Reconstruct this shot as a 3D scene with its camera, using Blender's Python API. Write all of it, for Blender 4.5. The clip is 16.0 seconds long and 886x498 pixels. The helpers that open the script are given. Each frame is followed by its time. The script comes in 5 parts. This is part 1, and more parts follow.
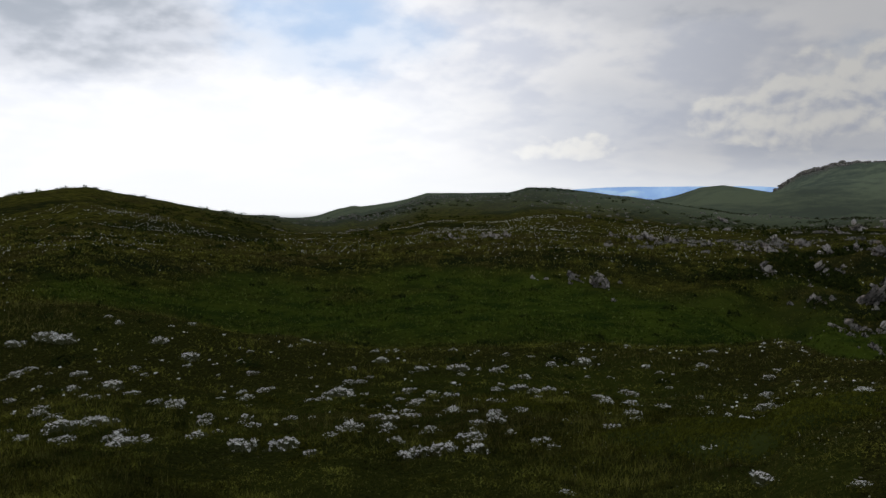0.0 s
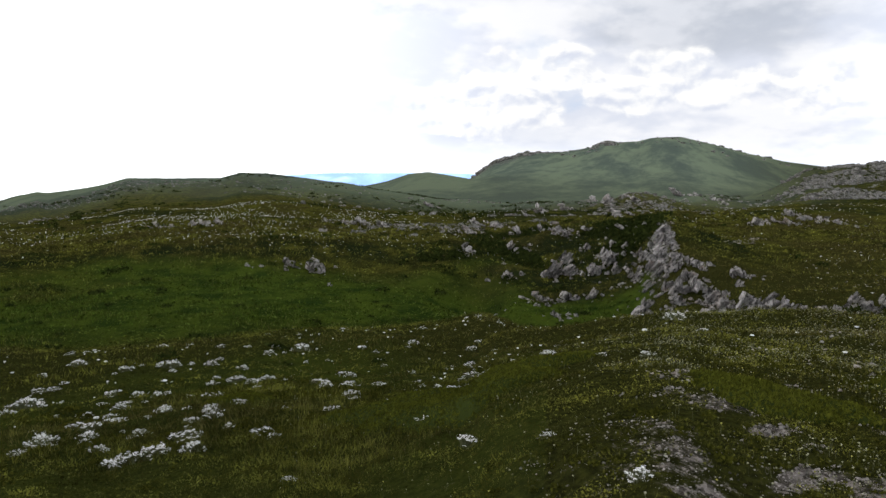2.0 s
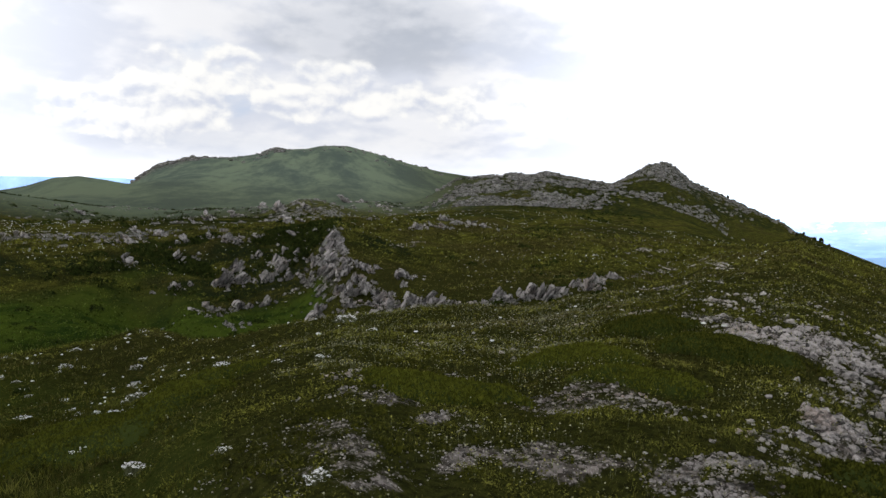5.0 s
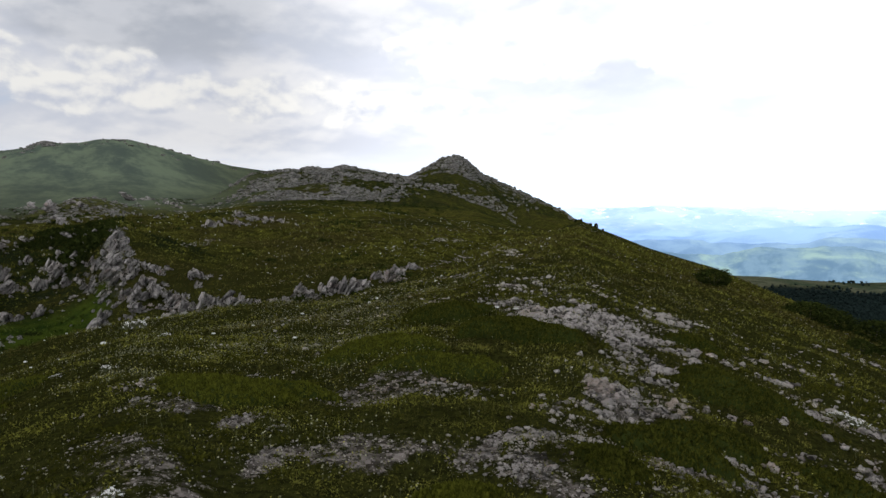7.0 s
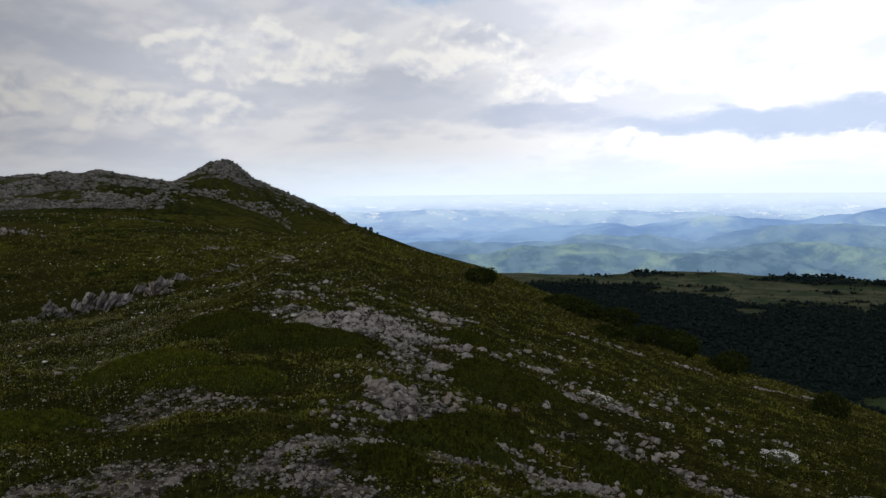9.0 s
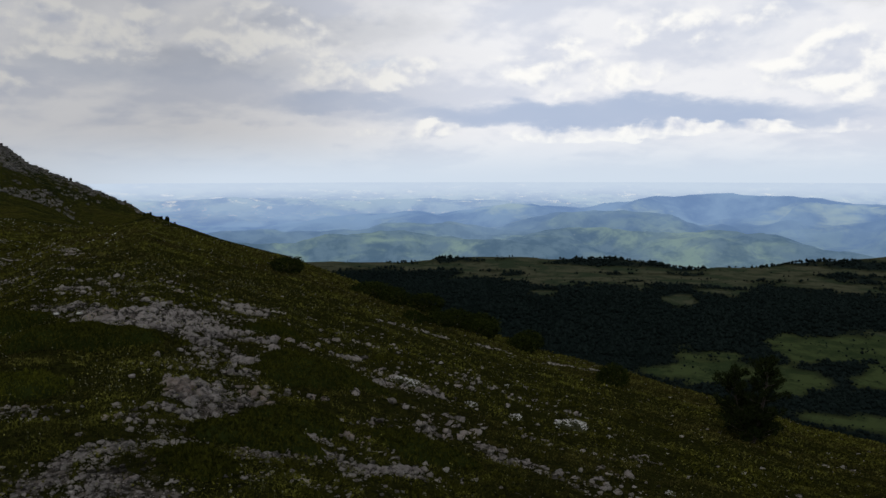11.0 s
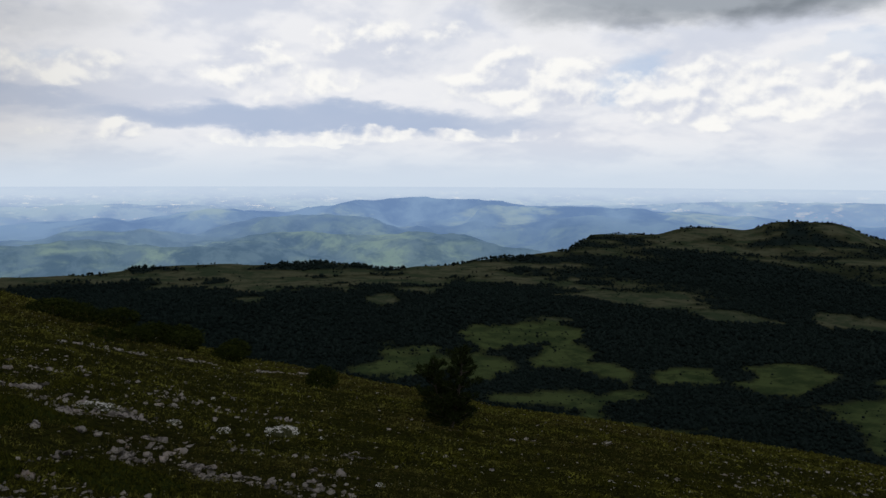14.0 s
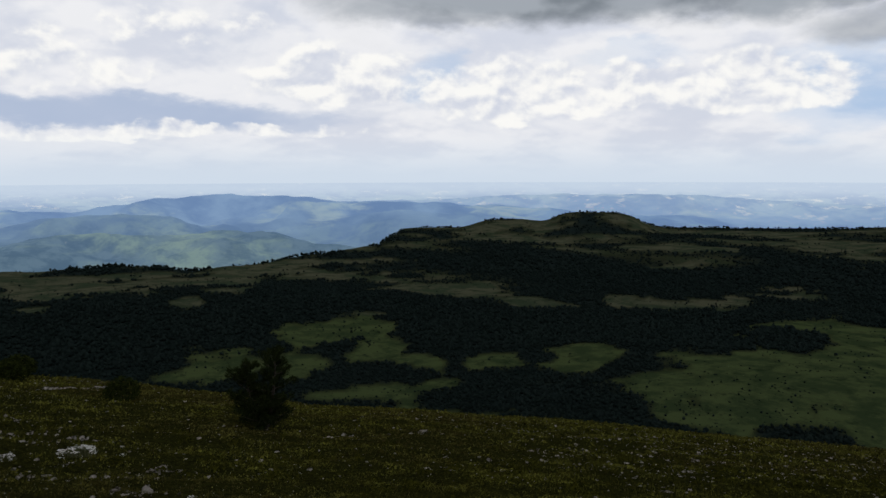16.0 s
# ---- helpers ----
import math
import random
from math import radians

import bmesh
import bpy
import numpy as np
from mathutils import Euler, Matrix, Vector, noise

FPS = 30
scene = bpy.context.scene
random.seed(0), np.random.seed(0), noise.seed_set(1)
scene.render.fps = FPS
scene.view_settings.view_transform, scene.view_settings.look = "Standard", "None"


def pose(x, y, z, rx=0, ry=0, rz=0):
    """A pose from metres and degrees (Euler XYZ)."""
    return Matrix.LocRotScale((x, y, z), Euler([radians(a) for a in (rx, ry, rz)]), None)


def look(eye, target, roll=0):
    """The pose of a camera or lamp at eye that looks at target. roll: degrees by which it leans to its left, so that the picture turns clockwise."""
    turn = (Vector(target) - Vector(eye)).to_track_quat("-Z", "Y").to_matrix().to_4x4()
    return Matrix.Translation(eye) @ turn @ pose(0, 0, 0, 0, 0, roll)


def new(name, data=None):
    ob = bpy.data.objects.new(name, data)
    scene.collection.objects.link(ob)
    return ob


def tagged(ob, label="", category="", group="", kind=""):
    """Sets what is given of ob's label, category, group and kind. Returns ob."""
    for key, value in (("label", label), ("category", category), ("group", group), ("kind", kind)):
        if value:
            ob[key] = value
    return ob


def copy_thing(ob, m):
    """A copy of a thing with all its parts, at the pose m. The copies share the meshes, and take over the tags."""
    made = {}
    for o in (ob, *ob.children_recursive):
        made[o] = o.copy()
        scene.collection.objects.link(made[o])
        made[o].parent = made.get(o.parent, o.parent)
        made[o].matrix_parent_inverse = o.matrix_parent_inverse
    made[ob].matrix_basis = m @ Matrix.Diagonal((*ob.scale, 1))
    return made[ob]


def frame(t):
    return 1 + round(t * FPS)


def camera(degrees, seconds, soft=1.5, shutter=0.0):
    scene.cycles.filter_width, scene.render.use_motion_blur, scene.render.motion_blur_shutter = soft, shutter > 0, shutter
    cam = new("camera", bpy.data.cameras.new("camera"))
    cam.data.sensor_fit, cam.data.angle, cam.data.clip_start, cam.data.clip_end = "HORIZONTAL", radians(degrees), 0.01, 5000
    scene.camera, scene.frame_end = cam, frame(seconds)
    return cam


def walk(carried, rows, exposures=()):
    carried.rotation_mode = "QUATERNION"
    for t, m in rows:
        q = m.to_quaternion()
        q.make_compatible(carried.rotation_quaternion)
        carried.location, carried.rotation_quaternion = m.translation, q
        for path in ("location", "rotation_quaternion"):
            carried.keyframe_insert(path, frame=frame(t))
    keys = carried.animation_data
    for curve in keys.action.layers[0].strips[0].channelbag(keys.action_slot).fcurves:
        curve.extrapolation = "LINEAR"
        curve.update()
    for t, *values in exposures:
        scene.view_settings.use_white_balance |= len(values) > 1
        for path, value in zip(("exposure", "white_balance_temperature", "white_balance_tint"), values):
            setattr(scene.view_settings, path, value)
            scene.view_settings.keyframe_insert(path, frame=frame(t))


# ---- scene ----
# camera on the shoulder of the ridge, turning to the right
cam = camera(61.3, 16.0)
EYE = (0.03, 0.02, 1.6)
# seconds, tilt, lean, turn
TURNS = [
    (0.0, 85.75, 0.24, -0.00),
    (0.5, 85.48, 0.37, -4.24),
    (1.0, 85.03, -0.02, -10.44),
    (1.5, 84.75, -0.21, -16.34),
    (2.0, 84.63, -0.02, -21.61),
    (2.5, 84.97, -0.08, -26.51),
    (3.0, 85.40, 0.02, -30.54),
    (3.5, 85.32, -0.40, -34.80),
    (4.0, 85.34, -0.39, -38.76),
    (6.5, 85.00, -0.42, -57.63),
    (7.0, 84.84, 0.21, -61.73),
    (7.5, 84.68, 0.34, -66.90),
    (8.0, 84.88, 0.19, -70.67),
    (8.5, 85.02, 0.27, -74.47),
    (9.0, 85.08, 0.57, -78.86),
    (11.5, 83.98, -0.14, -97.67),
    (12.0, 84.09, -0.15, -102.22),
    (12.5, 84.44, 0.01, -106.18),
    (13.0, 84.70, -0.43, -109.02),
    (13.5, 84.55, 0.02, -112.32),
    (14.0, 84.45, -0.24, -115.97),
    (14.5, 84.33, -0.13, -119.32),
    (15.0, 84.23, 0.06, -123.05),
    (15.5, 84.20, 0.23, -126.83),
    (16.0, 84.11, 0.18, -130.46),
]
EXPOSURES = [(0.0, -1.05), (1.0, -0.5), (2.0, 0.05), (3.5, 0.02), (4.2, -0.02), (6.3, -0.2), (7.0, -0.33), (8.0, -0.60), (9.0, -1.12), (11.5, -1.58), (16.0, -1.6)]
walk(cam, [(t, pose(*EYE, a, b, c)) for t, a, b, c in TURNS], EXPOSURES)

# ---- sky and light ----
SUN_TURN, SUN_RISE = radians(-55), radians(52)
world = bpy.data.worlds.new("sky")
scene.world = world
world.use_nodes = True


class Nodes:
    """Short hand for node trees: each call adds a node and returns its first output."""

    def __init__(self, tree):
        self.t = tree
        tree.nodes.clear()

    def put(self, socket, v):
        if hasattr(v, "is_output"):
            self.t.links.new(v, socket)
        elif isinstance(v, tuple) and len(v) == 3 and socket.type == "RGBA":
            socket.default_value = (*v, 1)
        else:
            socket.default_value = v

    def add(self, kind, out=0, inputs=None, **props):
        n = self.t.nodes.new(kind)
        for k, v in props.items():
            setattr(n, k, v)
        for k, v in (inputs or {}).items():
            self.put(n.inputs[k], v)
        return n.outputs[out]

    def math(self, op, a, b=0.0, c=0.0, clamp=False):
        return self.add("ShaderNodeMath", 0, {0: a, 1: b, 2: c}, operation=op, use_clamp=clamp)

    def vec(self, op, a, b=(0, 0, 0), out=0):
        return self.add("ShaderNodeVectorMath", out, {0: a, 1: b}, operation=op)

    def range(self, v, a, b, lo=0.0, hi=1.0, smooth=True):
        return self.add("ShaderNodeMapRange", 0, {0: v, 1: a, 2: b, 3: lo, 4: hi}, interpolation_type="SMOOTHSTEP" if smooth else "LINEAR")

    def noise(self, v, scale, detail=4.0, rough=0.5, warp=0.0, out=0):
        return self.add("ShaderNodeTexNoise", out, {"Vector": v, "Scale": scale, "Detail": detail, "Roughness": rough, "Distortion": warp})

    def mix(self, f, a, b):
        n = self.t.nodes.new("ShaderNodeMix")
        n.data_type = "RGBA"
        self.put(n.inputs[0], f)
        self.put(n.inputs[6], a)
        self.put(n.inputs[7], b)
        return n.outputs[2]

    def attr(self, name):
        return self.add("ShaderNodeAttribute", 2, attribute_name=name)


# what hangs in the sky: bearing, height, half width, half height (degrees), strength
DARK = [(-27, 11.6, 11, 3.6, .9), (15, 14.0, 14, 1.9, .5), (13, 5.5, 9, 3.4, .28), (41, 11.3, 8.2, 3.0, .62), (54, 11.0, 8.5, 2.2, .35), (97, 13.5, 9, 1.5, .3),
        (105, 4.2, 16, 1.0, .85), (87, 5.0, 7, .7, .6), (74, 7.6, 12, 1.6, .42), (84, 10.5, 9, 1.3, .4), (64, 12.0, 9, 1.4, .4), (60, 6.5, 7, 1.0, .3), (118, 4.0, 6, .7, .6), (132, 12.0, 9, 1.5, .65), (147, 13.4, 24, 2.8, .95), (163, 9.5, 8, 1.6, .6), (27, 3.0, 8, 1.0, .25)]
GAPS = [(-9.4, 11.7, 8, 3.0, .75), (77.6, 13.4, 3.5, .8, .6), (130, 6.8, 2.8, 1.8, .5), (88.4, 8, 3, .6, .35), (158, 5.6, 4.5, 2.8, .8), (28.5, 7.6, 3, 2.5, .35), (144, 8.2, 5, .7, .4)]
PUFFS = [(8, 3.3, 3.2, 1.0, .8), (24.4, 4.6, 4.6, 2.2, .9), (24, 6.6, 1.8, 1.6, .8), (123.4, 6.5, 6, 2.2, .6), (134, 5.2, 4, 2.4, .7), (103.5, 6.8, 5, 1.7, .5), (91, 3.0, 2.6, .8, .5),
         (104, 2.7, 5, .5, .6), (113, 3.1, 9, .6, .6), (139, 5.6, 8, 2.2, .7), (152.6, 5.6, 4.8, 2.0, .8), (66, 9, 7, 2.2, .55), (38, 6.2, 5, 2.2, .75), (29, 7.5, 4, 2.0, .7), (50, 5.5, 6, 1.8, .6), (60, 5, 5, 1.6, .5), (78, 9.5, 6, 2.0, .5), (88, 7.0, 5, 1.6, .5), (112, 9.5, 8, 1.6, .4)]


def build_sky():
    n = Nodes(world.node_tree)
    way = n.vec("NORMALIZE", n.add("ShaderNodeTexCoord", 0))
    sky = n.add("ShaderNodeTexSky", 0, sky_type="NISHITA", sun_disc=False, sun_elevation=SUN_RISE, sun_rotation=SUN_TURN, dust_density=2.0)
    blue = n.vec("SCALE", sky)
    blue.node.inputs[3].default_value = 0.15
    xyz = n.add("ShaderNodeSeparateXYZ", 0, {0: way}).node
    turn = n.math("MULTIPLY", n.math("ARCTAN2", xyz.outputs[0], xyz.outputs[1]), 57.2958)
    rise = n.math("MULTIPLY", n.math("ARCSINE", xyz.outputs[2]), 57.2958)
    # puffy cloud stuff lives in a space that is flattened towards the horizon
    lift = n.math("POWER", n.math("MAXIMUM", n.math("ADD", rise, 1.0), 0.01), 0.72)
    flat = n.add("ShaderNodeCombineXYZ", 0, {0: n.math("MULTIPLY", turn, .19), 1: lift, 2: 0.0})
    above = n.vec("ADD", flat, (-.02, .16, 0))
    soft = n.noise(flat, .66, 5.0, .48, .05)
    lit = n.math("SUBTRACT", soft, n.noise(above, .66, 5.0, .48, .05))
    wisp = n.noise(flat, .25, 8.0, .6, .4)
    ragged = n.noise(flat, .9, 6.0, .58, 0.0, out=1)
    off = n.add("ShaderNodeSeparateXYZ", 0, {0: ragged}).node

    def blobs(rows, wild, base=1.0):
        total = None
        u0 = n.math("MULTIPLY_ADD", n.math("SUBTRACT", off.outputs[0], .5), wild * 9, turn)
        v0 = n.math("MULTIPLY_ADD", n.math("SUBTRACT", off.outputs[1], .5), wild * 4, rise)
        for a, e, wa, we, s in rows:
            u = n.math("MULTIPLY", n.math("SUBTRACT", u0, a), 1 / wa)
            v = n.math("MULTIPLY", n.math("SUBTRACT", v0, e), 1 / we)
            v = n.math("MAXIMUM", v, n.math("MULTIPLY", v, -base)) if base > 1 else v
            r = n.math("ADD", n.math("MULTIPLY", u, u), n.math("MULTIPLY", v, v))
            m = n.range(r, .1, 2.0, s, 0.0)
            total = m if total is None else n.math("MAXIMUM", total, m)
        return total

    grey, gap, puff = blobs(DARK, .9), blobs(GAPS, 1.4), blobs([(a, e, wa * 1.25, we * 1.2, k) for a, e, wa, we, k in PUFFS], .6, 1.7)
    round_ = n.add("ShaderNodeCombineXYZ", 0, {0: n.math("MULTIPLY", turn, .30), 1: n.math("MULTIPLY", rise, .40), 2: 4.0})
    heaps = [n.noise(q, 1.0, 6.0, .50, .15) for q in (round_, n.vec("ADD", round_, (-.05, .20, 0)))]
    crest = n.math("SUBTRACT", heaps[0], heaps[1])
    # cloud deck
    tone = n.math("MULTIPLY_ADD", lit, 2.0, n.range(soft, .3, .7))
    deck = n.mix(n.range(tone, .0, .85), (.72, .755, .85), (.93, .935, .965))
    deck = n.mix(n.range(wisp, .50, .70, 0, .40), deck, (.60, .66, .79))
    col = n.mix(n.math("MULTIPLY", gap, n.range(soft, .34, .62, 1.0, .5)), deck, (.40, .58, .84))
    # low bases, blue with distance, and heavy grey cloud higher up
    held = n.math("MULTIPLY_ADD", n.math("SUBTRACT", soft, .5), .9, grey)
    shade = n.mix(n.range(tone, -.1, .8), (.36, .40, .46), (.66, .69, .76))
    shade = n.mix(n.range(turn, 70, 130), shade, n.mix(n.range(tone, -.1, .8), (.16, .19, .22), (.36, .40, .45)))
    shade = n.mix(n.range(rise, 5.5, 9.0, 1.0, 0.0), shade, (.45, .54, .72))
    col = n.mix(n.range(held, .02, .95, 0.0, .95), col, shade)
    # heaped cloud
    heaped = n.math("MULTIPLY_ADD", n.math("SUBTRACT", heaps[0], .5), 2.4, puff)
    bright = n.mix(n.range(crest, -.16, .10), (.68, .72, .83), (1.05, 1.04, 1.01))
    col = n.mix(n.math("MULTIPLY", n.range(heaped, .22, .62, 0.0, .95), n.range(puff, .0, .3)), col, bright)
    # glow where the sun stands behind the cloud
    glow = n.math("ADD", n.math("POWER", n.math("MULTIPLY", n.math("SUBTRACT", turn, -16), 1 / 26), 2.0), n.math("POWER", n.math("MULTIPLY", n.math("SUBTRACT", rise, 1.5), 1 / 8), 2.0))
    glow = n.range(glow, .1, 1.6, .7, 0.0)
    col = n.mix(n.math("MULTIPLY", glow, n.math("SUBTRACT", 1.0, n.math("MAXIMUM", grey, n.math("MULTIPLY", gap, .7)))), col, (1.02, 1.03, 1.05))
    # sky brightness scaled by bearing, set to balance the exposure changes
    power = n.math("MULTIPLY_ADD", n.range(turn, -8, 30), -1.18, n.math("MULTIPLY_ADD", n.range(turn, 45, 64), .64, n.math("MULTIPLY_ADD", n.range(turn, 73, 100), 1.13, 2.2)))
    col = n.vec("SCALE", col)
    n.put(col.node.inputs[3], power)
    # haze along the horizon
    haze = n.range(rise, -.8, 3.4, 1.0, 0.0)
    warm = n.mix(n.range(turn, -5, 40), (2.0, 2.04, 2.1), (1.12, 1.17, 1.26))
    warm = n.mix(n.range(turn, 46, 80), warm, (1.90, 2.16, 2.48))
    col = n.mix(haze, col, warm)
    # a thick dark deck overhead
    zenith = n.mix(n.range(n.noise(way, 2.2, 6.0, .6), .38, .62), (.50, .54, .60), (.90, .94, 1.0))
    col = n.mix(n.range(rise, 15, 34), col, zenith)
    col = n.mix(n.math("MULTIPLY", n.range(rise, 30, 60), .12), col, blue)
    col = n.mix(n.range(rise, -2.5, -1.2, 1.0, 0.0), col, (.25, .30, .34))
    bg = n.add("ShaderNodeBackground", 0, {0: col, 1: 1.0})
    n.t.links.new(bg, n.t.nodes.new("ShaderNodeOutputWorld").inputs[0])


build_sky()
sun = new("sun", bpy.data.lights.new("sun", "SUN"))
sun.data.energy, sun.data.angle, sun.data.color = 1.3, radians(12), (1.0, 0.95, 0.88)
SUN_WAY = Vector((math.sin(SUN_TURN) * math.cos(SUN_RISE), math.cos(SUN_TURN) * math.cos(SUN_RISE), math.sin(SUN_RISE)))
sun.matrix_world = look(SUN_WAY * 100, (0, 0, 0))


# ---- materials ----
def material(name):
    m = bpy.data.materials.new(name)
    m.use_nodes = True
    return m, Nodes(m.node_tree)


def finish(n, colour, rough=0.9, bump=None, strength=0.5, dist=0.02, spec=0.2, **more):
    b = n.t.nodes.new("ShaderNodeBsdfPrincipled")
    n.put(b.inputs["Base Color"], colour)
    n.put(b.inputs["Roughness"], rough)
    n.put(b.inputs["Specular IOR Level"], spec)
    for k, v in more.items():
        n.put(b.inputs[k], v)
    if bump is not None:
        n.put(b.inputs["Normal"], n.add("ShaderNodeBump", 0, {"Strength": strength, "Distance": dist, "Height": bump}))
    out = n.t.nodes.new("ShaderNodeOutputMaterial")
    n.t.links.new(b.outputs[0], out.inputs[0])


def matt(n, colour, bump=None, strength=.5, dist=.02):
    """Leaves, grass and far land: no gloss at all."""
    b = n.t.nodes.new("ShaderNodeBsdfDiffuse")
    n.put(b.inputs["Color"], colour)
    n.put(b.inputs["Roughness"], .6)
    if bump is not None:
        n.put(b.inputs["Normal"], n.add("ShaderNodeBump", 0, {"Strength": strength, "Distance": dist, "Height": bump}))
    out = n.t.nodes.new("ShaderNodeOutputMaterial")
    n.t.links.new(b.outputs[0], out.inputs[0])


def turf_colour(n, p):
    """Olive, green and brownish stretches of mountain grass."""
    mid, big = n.noise(p, .9, 6, .62), n.noise(p, .16, 5, .6)
    c = n.mix(n.range(mid, .40, .60), (.036, .037, .008), (.124, .124, .021))
    return n.mix(n.range(big, .45, .62, 0, .7), c, (.062, .052, .017))


def ground_material():
    m, n = material("mountain_turf")
    p = n.add("ShaderNodeNewGeometry", 0)
    fine, mid = n.noise(p, 14, 5, .65), n.noise(p, 1.3, 5, .6)
    turf = turf_colour(n, p)
    turf = n.mix(n.range(fine, .34, .60, 0, .85), turf, (.011, .011, .004))
    # thatch and soil near the eye, shade under the leaves painted in
    turf = n.mix(n.attr("shaded_thatch"), turf, n.mix(n.range(fine, .35, .65), (.014, .015, .005), (.036, .038, .009)))
    turf = n.mix(n.math("MULTIPLY", n.attr("heath"), n.range(n.noise(p, .6, 5, .65), .36, .56)), turf, (.012, .016, .006))
    lush = n.mix(n.range(n.noise(p, .5, 6, .65), .36, .6), (.016, .030, .006), (.044, .064, .009))
    col = n.mix(n.attr("lush"), turf, lush)
    meadow = n.mix(n.range(n.noise(p, .03, 7, .7), .40, .60), (.030, .046, .020), (.058, .078, .031))
    hay = n.mix(n.range(n.noise(p, .016, 7, .7), .42, .58), (.034, .048, .028), (.074, .076, .048))
    meadow = n.mix(n.attr("dry"), meadow, hay)
    meadow = n.mix(n.range(n.noise(p, .05, 6, .75), .54, .66, 0, .7), meadow, (.014, .024, .012))
    col = n.mix(n.attr("meadow"), col, meadow)
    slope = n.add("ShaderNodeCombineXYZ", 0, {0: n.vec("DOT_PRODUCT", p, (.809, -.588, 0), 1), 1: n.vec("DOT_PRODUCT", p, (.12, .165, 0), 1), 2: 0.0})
    # far mountain turf, greyed and blued by haze painted into its colour
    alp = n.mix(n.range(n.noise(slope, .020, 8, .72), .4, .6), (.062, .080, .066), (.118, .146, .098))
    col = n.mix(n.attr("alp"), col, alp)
    grit = n.add("ShaderNodeTexVoronoi", 1, {"Vector": p, "Scale": 26.0})
    stone = n.mix(n.range(grit, .2, .9), (.050, .043, .036), (.26, .23, .21))
    broken = n.math("ADD", n.attr("stony"), n.math("MULTIPLY_ADD", n.noise(p, 7.0, 7, .85), 3.6, -1.8))
    col = n.mix(n.range(broken, .45, .75), col, stone)
    crag = n.mix(n.range(n.noise(p, .35, 6, .75), .42, .60), (.032, .033, .026), (.17, .165, .15))
    held = n.math("ADD", n.attr("crag"), n.math("MULTIPLY_ADD", n.noise(p, .40, 6, .8), 2.0, -1.0))
    col = n.mix(n.range(held, .46, .58), col, crag)
    # woodland floor, dark, with blue distance haze tinted into the colour
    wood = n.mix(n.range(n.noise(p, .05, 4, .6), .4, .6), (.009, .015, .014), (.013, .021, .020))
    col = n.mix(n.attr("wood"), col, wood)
    matt(n, col, n.math("ADD", fine, n.noise(p, 60, 3, .6)), .9, .05)
    return m


MAT_GROUND = ground_material()

# ---- the lie of the land ----
LATTICE = np.random.RandomState(7).rand(8, 256, 256)


def vnoise(x, y, seed):
    """Smooth value noise, 0 to 1."""
    i, j = np.floor(x).astype(np.int64), np.floor(y).astype(np.int64)
    f, g = x - i, y - j
    f, g = f * f * (3 - 2 * f), g * g * (3 - 2 * g)
    t = LATTICE[seed % 8]
    i, j, k, m = i & 255, j & 255, (i + 1) & 255, (j + 1) & 255
    return (t[i, j] * (1 - f) + t[k, j] * f) * (1 - g) + (t[i, m] * (1 - f) + t[k, m] * f) * g


def fbm(x, y, size, octaves, seed):
    """Several octaves of noise round zero, the largest of that size in metres."""
    total, gain = 0.0, 1.0
    for o in range(octaves):
        c, s = math.cos(o * 1.1 + seed), math.sin(o * 1.1 + seed)
        total = total + gain * (vnoise((x * c - y * s) / size + 17 * o, (x * s + y * c) / size + 31, seed + o) - 0.5)
        size, gain = size * 0.5, gain * 0.5
    return total


def step(a, b, x):
    t = np.clip((x - a) / (b - a), 0, 1)
    return t * t * (3 - 2 * t)


# the shoulder: bearing, fall at the foot, how fast it steepens
SHOULDER = [(-60, .150, .0002), (-15, .160, .0002), (0, .165, .0002), (15, .160, .0003), (23, .110, .0030), (30, .055, .0054), (36, .042, .0055), (42, .028, .0052), (52, .018, .0042), (60, .015, .0024),
            (66, .025, .0006), (72, .037, .00004), (77, .066, .00007), (82, .086, .00011), (88, .119, .0002), (94, .153, .00028), (100, .186, .00044),
            (110, .215, .00064), (120, .245, .00079), (135, .262, .0009), (150, .265, .0009), (170, .250, .0009), (200, .2, .0008), (250, .1, .0006), (300, .150, .0002)]
S_AZ, S_A, S_B = (np.array(v) for v in zip(*SHOULDER))

